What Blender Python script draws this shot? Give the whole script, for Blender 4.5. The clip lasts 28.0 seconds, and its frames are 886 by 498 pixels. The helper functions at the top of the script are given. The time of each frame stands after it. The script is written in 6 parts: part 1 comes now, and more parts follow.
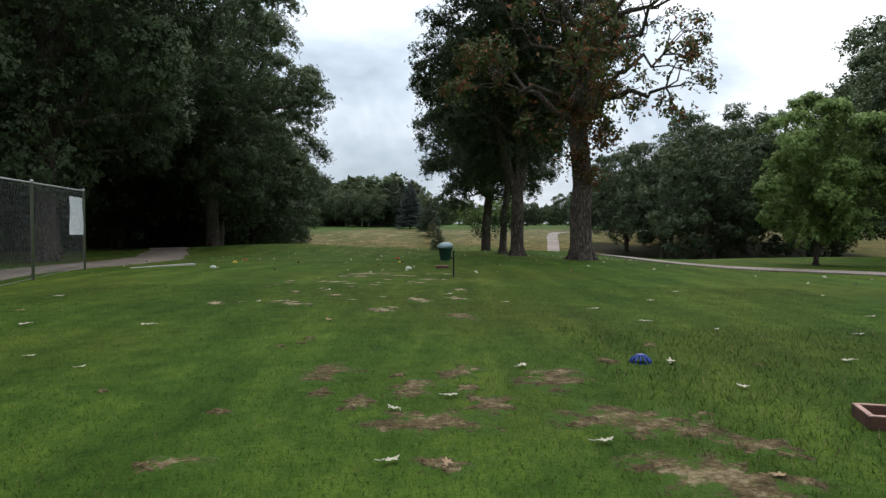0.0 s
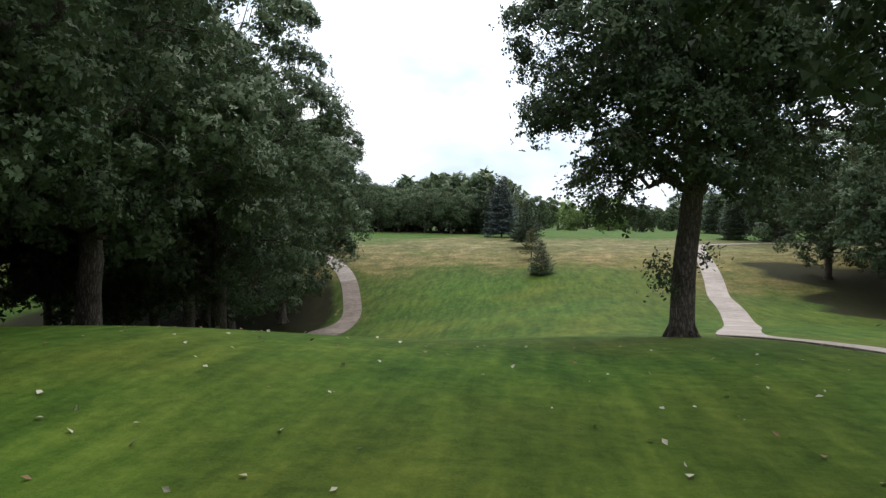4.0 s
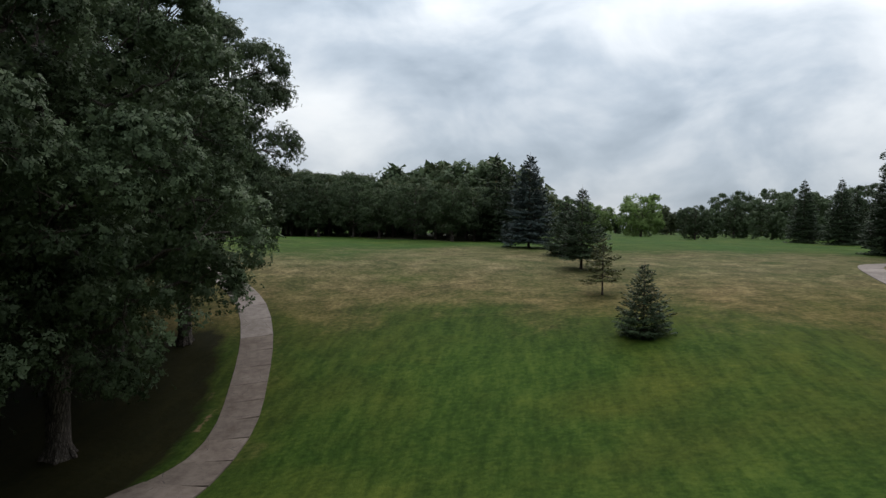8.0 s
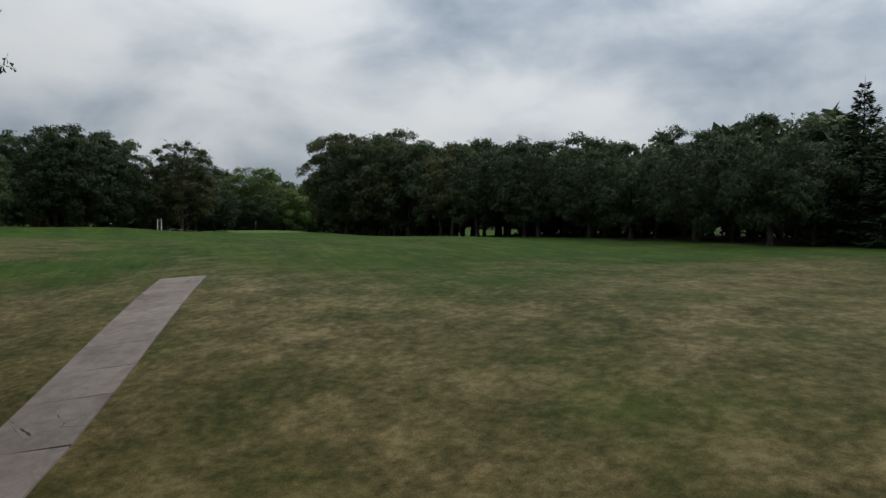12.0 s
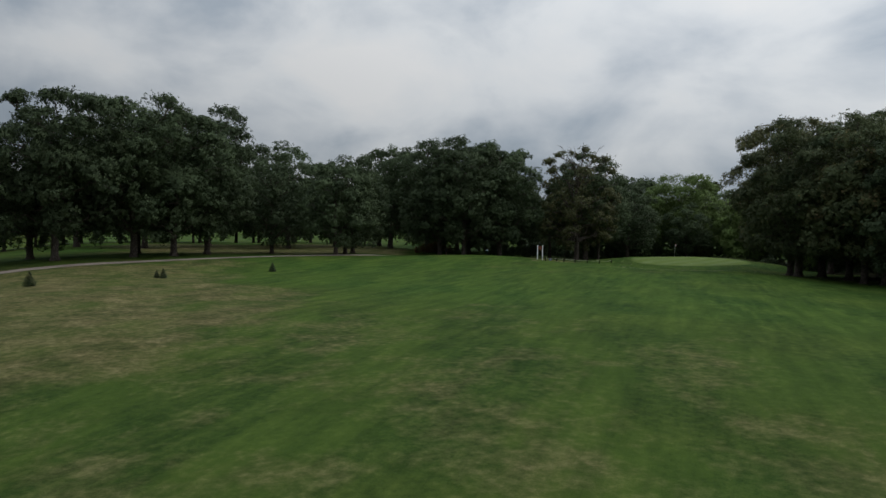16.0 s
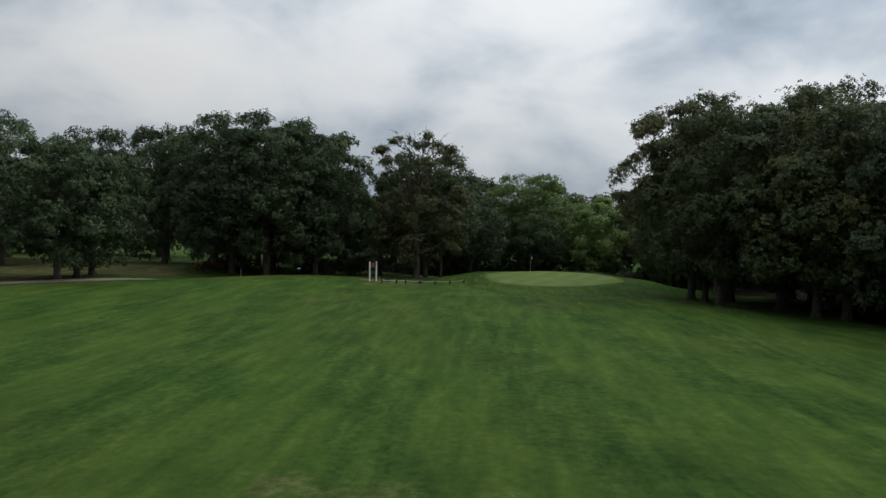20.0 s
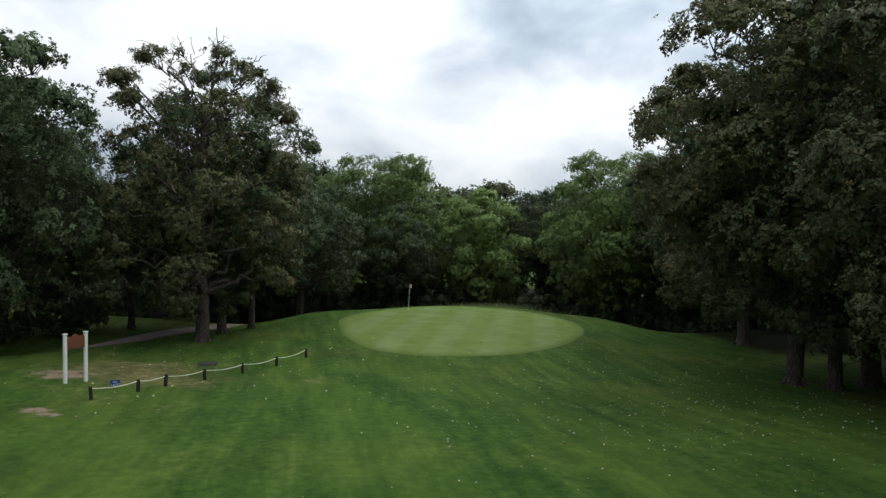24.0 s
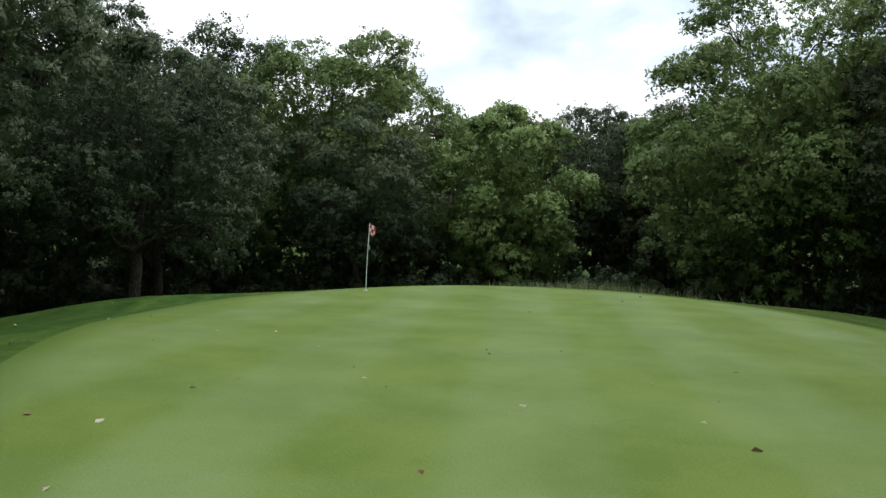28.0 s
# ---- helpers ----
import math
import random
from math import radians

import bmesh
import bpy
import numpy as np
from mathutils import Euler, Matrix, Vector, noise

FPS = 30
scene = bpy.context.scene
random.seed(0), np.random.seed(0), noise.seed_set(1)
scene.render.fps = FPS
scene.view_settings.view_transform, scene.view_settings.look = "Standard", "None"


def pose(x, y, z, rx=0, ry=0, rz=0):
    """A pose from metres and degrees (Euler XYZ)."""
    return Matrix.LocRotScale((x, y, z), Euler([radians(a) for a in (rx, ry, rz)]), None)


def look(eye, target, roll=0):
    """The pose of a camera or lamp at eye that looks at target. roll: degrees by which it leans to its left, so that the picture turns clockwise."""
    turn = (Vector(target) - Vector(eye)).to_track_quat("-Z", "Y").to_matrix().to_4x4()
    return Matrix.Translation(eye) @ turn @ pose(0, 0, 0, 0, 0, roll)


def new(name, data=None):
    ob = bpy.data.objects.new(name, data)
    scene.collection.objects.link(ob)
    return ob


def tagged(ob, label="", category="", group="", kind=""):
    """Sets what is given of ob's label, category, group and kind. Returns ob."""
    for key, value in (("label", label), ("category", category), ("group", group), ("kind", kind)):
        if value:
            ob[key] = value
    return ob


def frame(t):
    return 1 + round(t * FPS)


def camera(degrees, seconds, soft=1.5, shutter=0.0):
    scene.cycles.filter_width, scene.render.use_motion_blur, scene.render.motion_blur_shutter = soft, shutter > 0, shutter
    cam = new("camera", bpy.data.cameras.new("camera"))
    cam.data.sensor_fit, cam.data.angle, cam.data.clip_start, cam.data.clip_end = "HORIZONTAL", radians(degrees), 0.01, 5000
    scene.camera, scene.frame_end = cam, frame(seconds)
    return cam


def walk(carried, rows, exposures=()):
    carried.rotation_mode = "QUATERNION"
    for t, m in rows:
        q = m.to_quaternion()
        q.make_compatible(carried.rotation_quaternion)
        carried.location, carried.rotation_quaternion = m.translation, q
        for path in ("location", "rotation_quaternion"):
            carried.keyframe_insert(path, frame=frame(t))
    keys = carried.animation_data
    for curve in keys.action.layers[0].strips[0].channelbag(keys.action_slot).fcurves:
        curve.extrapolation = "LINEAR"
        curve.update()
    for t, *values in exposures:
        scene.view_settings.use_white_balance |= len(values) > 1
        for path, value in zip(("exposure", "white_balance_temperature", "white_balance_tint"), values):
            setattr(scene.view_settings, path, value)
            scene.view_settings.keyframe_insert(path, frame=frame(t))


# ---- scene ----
cam = camera(64.5, 28.0, 1.4)
METRES, EYE, TILT, LEAN, TURN = 260.0, 1.25, -2.1, 0.0, 0.0
ROWS = [
    (0.0, 0.0, 0.0, 0.0, 0.0, 0.0, -0.0),
    (0.5, -0.0, 0.01, 0.0004, 0.06, -0.02, -0.02),
    (1.0, 0.0, 0.0234, 0.0029, 0.12, -0.03, -0.03),
    (1.5, 0.0001, 0.0387, 0.0044, 3.53, -0.03, -0.11),
    (2.0, -0.0, 0.0555, 0.005, 7.58, -0.02, -0.29),
    (2.5, -0.0007, 0.0724, 0.0058, 7.56, -0.04, -0.46),
    (3.0, -0.0017, 0.091, 0.0065, 7.59, 0.03, -0.44),
    (3.5, -0.0031, 0.1102, 0.0075, 7.59, 0.04, -0.5),
    (4.0, -0.0047, 0.1295, 0.0085, 7.6, 0.07, -0.69),
    (4.5, -0.0067, 0.1482, 0.0095, 7.58, 0.06, -0.71),
    (6.5, -0.0172, 0.2299, 0.0131, 7.47, 0.21, -1.17),
    (7.0, -0.0204, 0.2506, 0.0139, 7.44, 0.22, -1.22),
    (7.5, -0.0234, 0.2714, 0.0145, 7.41, 0.23, -1.18),
    (8.0, -0.0261, 0.2912, 0.0151, 7.42, 0.24, -1.18),
    (8.5, -0.0293, 0.3121, 0.0157, 7.43, 0.24, -1.24),
    (9.0, -0.0325, 0.3329, 0.0161, 7.45, 0.26, -1.18),
    (9.5, -0.0359, 0.354, 0.0165, 7.54, 0.24, -1.19),
    (10.0, -0.039, 0.3738, 0.0167, 7.79, 0.28, -1.11),
    (10.5, -0.0424, 0.3947, 0.0171, 9.19, 0.23, -1.1),
    (11.0, -0.046, 0.4156, 0.0173, 10.47, 0.2, -1.2),
    (11.5, -0.0498, 0.4366, 0.0178, 16.34, 0.06, -1.36),
    (12.0, -0.0538, 0.4565, 0.0182, 29.56, -0.18, -1.61),
    (12.5, -0.0591, 0.477, 0.0186, 32.25, -0.23, -1.71),
    (13.0, -0.0662, 0.4967, 0.0191, 43.28, -0.46, -1.91),
    (13.5, -0.0743, 0.5146, 0.0202, 53.18, -0.74, -1.94),
    (15.5, -0.12, 0.5679, 0.0327, 66.56, -1.08, -2.3),
    (16.0, -0.126, 0.5723, 0.0341, 66.48, -1.07, -2.6),
    (16.5, -0.1323, 0.5752, 0.0343, 66.48, -1.06, -2.78),
    (17.0, -0.1404, 0.5787, 0.0346, 62.02, -0.83, -2.9),
    (17.5, -0.1501, 0.583, 0.035, 59.36, -0.69, -2.94),
    (18.0, -0.1622, 0.5888, 0.0354, 59.39, -0.68, -2.91),
    (18.5, -0.1755, 0.5954, 0.0361, 58.71, -0.63, -2.87),
    (19.0, -0.1887, 0.6021, 0.0367, 57.43, -0.5, -2.73),
    (19.5, -0.2035, 0.6104, 0.0373, 56.3, -0.4, -2.71),
    (20.0, -0.2189, 0.6189, 0.0381, 51.14, -0.12, -2.6),
    (20.5, -0.2347, 0.6286, 0.0388, 50.58, -0.05, -2.49),
    (21.0, -0.2499, 0.6383, 0.0396, 48.91, 0.04, -2.42),
    (21.5, -0.2659, 0.6495, 0.0405, 48.11, 0.1, -2.39),
    (22.0, -0.2819, 0.6608, 0.0413, 40.51, 0.4, -2.09),
    (22.5, -0.2977, 0.6733, 0.0421, 40.46, 0.39, -2.07),
    (24.5, -0.3546, 0.73, 0.045, 34.67, 0.66, -1.24),
    (25.0, -0.3661, 0.7451, 0.046, 34.63, 0.66, -1.18),
    (25.5, -0.3779, 0.7613, 0.047, 34.63, 0.63, -1.21),
    (26.0, -0.3899, 0.7778, 0.0477, 34.63, 0.62, -1.28),
    (26.5, -0.4015, 0.7939, 0.0439, 34.63, 0.76, -1.32),
    (27.0, -0.4124, 0.809, 0.039, 34.53, 0.73, -1.4),
    (27.5, -0.4196, 0.8185, 0.0346, 34.35, 0.79, -1.5),
    (28.0, -0.423, 0.8228, 0.0316, 34.26, 0.75, -1.57),
]
walk(cam, [(t, pose(0, 0, EYE, TILT, LEAN, TURN) @ pose(METRES * x, METRES * y, METRES * z, 90 + pitch, roll, yaw)) for t, x, y, z, yaw, pitch, roll in ROWS],
     exposures=[(0.0, 0.5), (1.0, 0.80), (2.6, 1.33), (4.5, 0.92), (6.5, 0.16), (8.0, 0.07), (11.0, -0.23), (12.0, -0.38), (13.0, -0.28), (17.0, -0.35), (20.0, -0.22), (22.0, 0.1), (25.0, 0.32), (27.0, 0.38), (28.0, 0.68)])

# ---------------------------------------------------------------- light
SUN_EL, SUN_AZ = radians(48), radians(-8)          # azimuth counted from +y towards +x
sun_dir = Vector((math.sin(-SUN_AZ) * math.cos(SUN_EL), math.cos(SUN_AZ) * math.cos(SUN_EL), math.sin(SUN_EL)))
world = bpy.data.worlds.new("overcast_sky")
scene.world = world
world.use_nodes = True
wn, wl = world.node_tree.nodes, world.node_tree.links
wn.clear()


def wnode(kind, **kw):
    n = wn.new(kind)
    for k, v in kw.items():
        n.inputs[k].default_value = v
    return n


w_out = wn.new("ShaderNodeOutputWorld")
sky = wn.new("ShaderNodeTexSky")
sky.sky_type, sky.sun_disc = "NISHITA", False
sky.sun_elevation, sky.sun_rotation = SUN_EL, SUN_AZ
bg_sky = wnode("ShaderNodeBackground", Strength=0.06)
wl.new(sky.outputs[0], bg_sky.inputs["Color"])
tc = wn.new("ShaderNodeTexCoord")
sep = wn.new("ShaderNodeSeparateXYZ")
wl.new(tc.outputs["Generated"], sep.inputs[0])


def wmath(op, a, b=None, clamp=False):
    n = wn.new("ShaderNodeMath")
    n.operation, n.use_clamp = op, clamp
    for i, v in enumerate((a, b)):
        if v is None:
            continue
        if isinstance(v, (int, float)):
            n.inputs[i].default_value = v
        else:
            wl.new(v, n.inputs[i])
    return n.outputs[0]


def cloud(scale, detail, rough, warp, shift, flat):
    """Cloud banks, wider than they are high."""
    mp = wn.new("ShaderNodeMapping")
    mp.inputs["Location"].default_value = shift
    mp.inputs["Scale"].default_value = (1.0, 1.0, flat)
    wl.new(tc.outputs["Generated"], mp.inputs["Vector"])
    n = wnode("ShaderNodeTexNoise", Scale=scale, Detail=detail, Roughness=rough, Distortion=warp)
    wl.new(mp.outputs[0], n.inputs["Vector"])
    return n.outputs[0]


banks = cloud(1.9, 7.0, 0.48, 0.25, (3.1, 1.7, 0.4), 2.2)
puffs = cloud(5.0, 6.0, 0.50, 0.35, (0.4, 5.2, 0.0), 1.7)
mixv = wmath("ADD", wmath("MULTIPLY", banks, 0.60), wmath("MULTIPLY", puffs, 0.40))
# the cover thins where the sun stands behind it
dot = wn.new("ShaderNodeVectorMath")
dot.operation = "DOT_PRODUCT"
wl.new(tc.outputs["Generated"], dot.inputs[0])
dot.inputs[1].default_value = sun_dir
glow = wmath("POWER", wmath("MAXIMUM", dot.outputs["Value"], 0.0), 4.0)
mixv = wmath("ADD", mixv, wmath("MULTIPLY", glow, 0.055))
ramp = wn.new("ShaderNodeValToRGB")
wl.new(mixv, ramp.inputs[0])
cr = ramp.color_ramp
cr.elements[0].position, cr.elements[0].color = 0.40, (0.35, 0.42, 0.50, 1)
cr.elements[1].position, cr.elements[1].color = 0.65, (0.96, 0.975, 0.985, 1)
for p, c in ((0.46, (0.49, 0.565, 0.65, 1)), (0.52, (0.70, 0.755, 0.815, 1)), (0.58, (0.87, 0.91, 0.945, 1))):
    e = cr.elements.new(p)
    e.color = c
bg_cloud = wnode("ShaderNodeBackground", Strength=1.0)
# an overcast sky grows brighter towards the zenith and towards the veiled sun
rise = wmath("ADD", wmath("MULTIPLY", wmath("MAXIMUM", sep.outputs[2], 0.0), 1.25), 0.84)
veil = wmath("ADD", wmath("MULTIPLY", dot.outputs["Value"], 0.40), 0.69)
wl.new(wmath("MULTIPLY", rise, veil), bg_cloud.inputs["Strength"])
wl.new(ramp.outputs[0], bg_cloud.inputs["Color"])
w_mix = wn.new("ShaderNodeMixShader")
w_mix.inputs[0].default_value = 0.92
wl.new(bg_sky.outputs[0], w_mix.inputs[1])
wl.new(bg_cloud.outputs[0], w_mix.inputs[2])
wl.new(w_mix.outputs[0], w_out.inputs[0])

sun = new("sun", bpy.data.lights.new("sun", "SUN"))
sun.data.energy, sun.data.angle, sun.data.color = 0.9, radians(25), (1.0, 0.96, 0.9)
sun.matrix_basis = look(sun_dir * 100, (0, 0, 0))


# ---------------------------------------------------------------- materials
def material(name, rough=0.8, metal=0.0, spec=0.3):
    m = bpy.data.materials.new(name)
    m.use_nodes = True
    b = m.node_tree.nodes["Principled BSDF"]
    b.inputs["Roughness"].default_value = rough
    b.inputs["Metallic"].default_value = metal
    b.inputs["Specular IOR Level"].default_value = spec
    return m, m.node_tree.nodes, m.node_tree.links, b


def mmath(nodes, links, op, a, b=None, c=None, clamp=False):
    n = nodes.new("ShaderNodeMath")
    n.operation, n.use_clamp = op, clamp
    for i, v in enumerate((a, b, c)):
        if v is None:
            continue
        if isinstance(v, (int, float)):
            n.inputs[i].default_value = v
        else:
            links.new(v, n.inputs[i])
    return n.outputs[0]


def mnoise(nodes, links, vec, scale, detail=3.0, rough=0.55):
    n = nodes.new("ShaderNodeTexNoise")
    n.inputs["Scale"].default_value, n.inputs["Detail"].default_value, n.inputs["Roughness"].default_value = scale, detail, rough
    if vec is not None:
        links.new(vec, n.inputs["Vector"])
    return n.outputs[0]


def mramp(nodes, links, fac, *stops):
    r = nodes.new("ShaderNodeValToRGB")
    links.new(fac, r.inputs[0])
    els = r.color_ramp.elements
    while len(els) > 1:
        els.remove(els[-1])
    els[0].position, els[0].color = stops[0][0], (*stops[0][1], 1)
    for p, c in stops[1:]:
        els.new(p).color = (*c, 1)
    return r.outputs[0]


def mmix(nodes, links, fac, a, b, mode="MIX"):
    n = nodes.new("ShaderNodeMix")
    n.data_type, n.blend_type = "RGBA", mode
    for i, v in ((0, fac), (6, a), (7, b)):
        if isinstance(v, (int, float)):
            n.inputs[i].default_value = v
        elif isinstance(v, tuple):
            n.inputs[i].default_value = (*v, 1)
        else:
            links.new(v, n.inputs[i])
    return n.outputs[2]


def mbump(nodes, links, b, height, strength, dist):
    n = nodes.new("ShaderNodeBump")
    n.inputs["Strength"].default_value, n.inputs["Distance"].default_value = strength, dist
    links.new(height, n.inputs["Height"])
    links.new(n.outputs[0], b.inputs["Normal"])


def position(nodes):
    return nodes.new("ShaderNodeNewGeometry").outputs["Position"]


def plain(name, col, rough=0.7, metal=0.0, var=0.25, scale=6.0, bump=0.0, spec=0.3):
    """A painted or simple surface with two scales of variation."""
    m, n, l, b = material(name, rough, metal, spec)
    v = nodes_obj(n)
    big, fine = mnoise(n, l, v, scale), mnoise(n, l, v, scale * 9)
    f = mmath(n, l, "ADD", mmath(n, l, "MULTIPLY", big, 0.6), mmath(n, l, "MULTIPLY", fine, 0.4))
    lo = tuple(c * (1 - var) for c in col)
    hi = tuple(min(1, c * (1 + var)) for c in col)
    l.new(mramp(n, l, f, (0.3, lo), (0.7, hi)), b.inputs["Base Color"])
    if bump:
        mbump(n, l, b, fine, 0.5, bump)
    return m


def nodes_obj(nodes):
    return nodes.new("ShaderNodeTexCoord").outputs["Object"]


def leaf_material(name, dark, light, accent=None, accent_share=0.0, gloss=0.6, clear=0.25):
    m, n, l, b = material(name, gloss, 0.0, 0.13)
    geo = n.new("ShaderNodeNewGeometry")
    info = n.new("ShaderNodeObjectInfo")
    big = mnoise(n, l, geo.outputs["Position"], 0.45, 4.0, 0.6)
    f = mmath(n, l, "ADD", mmath(n, l, "MULTIPLY", geo.outputs["Random Per Island"], 0.22), mmath(n, l, "MULTIPLY", big, 0.78))
    col = mramp(n, l, f, (0.2, dark), (0.8, light))
    if accent:
        rare = mmath(n, l, "GREATER_THAN", geo.outputs["Random Per Island"], 1.0 - accent_share)
        col = mmix(n, l, rare, col, accent)
    tone = mmath(n, l, "ADD", mmath(n, l, "MULTIPLY", info.outputs["Random"], 0.4), 0.8)
    hsv = n.new("ShaderNodeHueSaturation")
    l.new(tone, hsv.inputs["Value"])
    l.new(col, hsv.inputs["Color"])
    l.new(hsv.outputs[0], b.inputs["Base Color"])
    tr = n.new("ShaderNodeBsdfTranslucent")
    l.new(hsv.outputs[0], tr.inputs["Color"])
    mx = n.new("ShaderNodeMixShader")
    mx.inputs[0].default_value = clear
    l.new(b.outputs[0], mx.inputs[1])
    l.new(tr.outputs[0], mx.inputs[2])
    l.new(mx.outputs[0], n["Material Output"].inputs[0])
    return m


M_OAK = leaf_material("oak_leaf", (0.040, 0.062, 0.032), (0.100, 0.136, 0.062))
M_OAK_B = leaf_material("oak_leaf_olive", (0.046, 0.063, 0.031), (0.114, 0.139, 0.059), (0.13, 0.11, 0.045), 0.03)
M_OAK_DRY = leaf_material("oak_leaf_browning", (0.04, 0.052, 0.016), (0.10, 0.12, 0.04), (0.20, 0.085, 0.04), 0.22)
M_OAK_TAN = leaf_material("oak_leaf_tan", (0.056, 0.068, 0.030), (0.145, 0.152, 0.062), (0.17, 0.13, 0.06), 0.08)
M_RUSSET = leaf_material("russet_leaf", (0.09, 0.035, 0.02), (0.22, 0.11, 0.05), (0.10, 0.11, 0.035), 0.3)
M_ASH = leaf_material("ash_leaf", (0.092, 0.148, 0.044), (0.225, 0.310, 0.095))
M_SPRUCE = leaf_material("blue_spruce_needle", (0.040, 0.062, 0.056), (0.112, 0.146, 0.132), gloss=0.6, clear=0.06)
M_FIR = leaf_material("dark_fir_needle", (0.020, 0.036, 0.018), (0.062, 0.090, 0.040), gloss=0.6, clear=0.06)
M_PINE = leaf_material("thin_pine_needle", (0.075, 0.085, 0.026), (0.19, 0.195, 0.07), gloss=0.6, clear=0.08)


def bark_material(name, dark, light, scale=5.0):
    m, n, l, b = material(name, 0.9, 0, 0.15)
    v = nodes_obj(n)
    mp = n.new("ShaderNodeMapping")
    mp.inputs["Scale"].default_value = (scale * 2.0, scale * 2.0, scale * 0.45)
    l.new(v, mp.inputs["Vector"])
    warp = mnoise(n, l, v, 3.0, 4.0, 0.6)
    crook = n.new("ShaderNodeVectorMath")
    crook.operation = "ADD"
    l.new(mp.outputs[0], crook.inputs[0])
    l.new(mmath(n, l, "MULTIPLY", warp, 2.2), crook.inputs[1])
    plate = n.new("ShaderNodeTexVoronoi")
    plate.feature = "DISTANCE_TO_EDGE"
    plate.inputs["Scale"].default_value = 1.15
    l.new(crook.outputs[0], plate.inputs["Vector"])
    crust = mmath(n, l, "MULTIPLY", plate.outputs["Distance"], 1.5, clamp=True)
    ridge = mmath(n, l, "ADD", mmath(n, l, "MULTIPLY", crust, 0.6), mmath(n, l, "MULTIPLY", mnoise(n, l, mp.outputs[0], 2.5, 5.0, 0.7), 0.55))
    big = mnoise(n, l, v, 0.8, 2.0)
    f = mmath(n, l, "ADD", mmath(n, l, "MULTIPLY", ridge, 0.75), mmath(n, l, "MULTIPLY", big, 0.25))
    l.new(mramp(n, l, f, (0.30, dark), (0.72, light)), b.inputs["Base Color"])
    mbump(n, l, b, ridge, 1.0, 0.09)
    return m


M_BARK = bark_material("oak_bark", (0.040, 0.031, 0.026), (0.235, 0.195, 0.165))


def grass_material():
    m, n, l, b = material("mown_grass", 0.9, 0, 0.05)
    p = position(n)
    at_dry = n.new("ShaderNodeAttribute")
    at_dry.attribute_name = "dry"
    at_bare = n.new("ShaderNodeAttribute")
    at_bare.attribute_name = "bare"
    at_wood = n.new("ShaderNodeAttribute")
    at_wood.attribute_name = "shaded_litter"
    big = mnoise(n, l, p, 0.09, 4.0)
    mid = mnoise(n, l, p, 0.55, 4.0, 0.6)
    clump = mnoise(n, l, p, 3.2, 4.0, 0.65)
    fine = mmath(n, l, "ADD", mmath(n, l, "MULTIPLY", mnoise(n, l, p, 26.0, 3.0, 0.7), 0.6), mmath(n, l, "MULTIPLY", mnoise(n, l, p, 95.0, 2.0, 0.7), 0.4))
    comb_dir = n.new("ShaderNodeCombineXYZ")
    for slot, way in ((0, (0.68, 0.73, 0.0)), (1, (-0.10, 0.093, 0.0))):
        along = n.new("ShaderNodeVectorMath")
        along.operation = "DOT_PRODUCT"
        l.new(p, along.inputs[0])
        along.inputs[1].default_value = way
        l.new(along.outputs["Value"], comb_dir.inputs[slot])
    streak = mnoise(n, l, comb_dir.outputs[0], 1.3, 5.0, 0.65)
    tee_dir = n.new("ShaderNodeMapping")
    tee_dir.inputs["Scale"].default_value = (1.0, 0.14, 1.0)
    l.new(p, tee_dir.inputs["Vector"])
    at_lush = n.new("ShaderNodeAttribute")
    at_lush.attribute_name = "lush"
    tee_streak = mnoise(n, l, tee_dir.outputs[0], 1.6, 5.0, 0.65)
    sep_p = n.new("ShaderNodeSeparateXYZ")
    l.new(p, sep_p.inputs[0])
    near_side = mmath(n, l, "MULTIPLY_ADD", sep_p.outputs[1], -0.05, 7.25, clamp=True)     # mown lengthwise as far as the rise
    streak = mmath(n, l, "ADD", mmath(n, l, "MULTIPLY", streak, mmath(n, l, "SUBTRACT", 1.0, near_side)), mmath(n, l, "MULTIPLY", tee_streak, near_side))
    sod = mnoise(n, l, p, 0.9, 3.0, 0.5)
    green_f = mmath(n, l, "ADD", mmath(n, l, "ADD", mmath(n, l, "MULTIPLY", mid, 0.12), mmath(n, l, "MULTIPLY", streak, 0.36)), mmath(n, l, "ADD", mmath(n, l, "MULTIPLY", clump, 0.28), mmath(n, l, "MULTIPLY", fine, 0.24)))
    green = mramp(n, l, green_f, (0.40, (0.018, 0.046, 0.008)), (0.5, (0.039, 0.083, 0.014)), (0.60, (0.082, 0.134, 0.026)))
    broad = mnoise(n, l, p, 0.17, 5.0, 0.6)
    warm = mramp(n, l, mmath(n, l, "MULTIPLY_ADD", big, 0.55, mmath(n, l, "MULTIPLY", broad, 0.45)), (0.44, (0.0, 0.0, 0.0)), (0.60, (0.75, 0.75, 0.75)))
    at_mown = n.new("ShaderNodeAttribute")
    at_mown.attribute_name = "mown"
    warm = mmath(n, l, "MULTIPLY", warm, mmath(n, l, "MULTIPLY_ADD", at_mown.outputs["Fac"], -0.55, 1.0))
    green = mmix(n, l, warm, green, mramp(n, l, green_f, (0.40, (0.034, 0.052, 0.010)), (0.60, (0.098, 0.118, 0.024))))
    dim = mramp(n, l, broad, (0.36, (0.80, 0.82, 0.80)), (0.52, (0.94, 0.95, 0.94)), (0.66, (1.06, 1.05, 1.0)))
    green = mmix(n, l, mmath(n, l, "SUBTRACT", 1.0, at_lush.outputs["Fac"]), green, mmix(n, l, 1.0, green, dim, "MULTIPLY"))
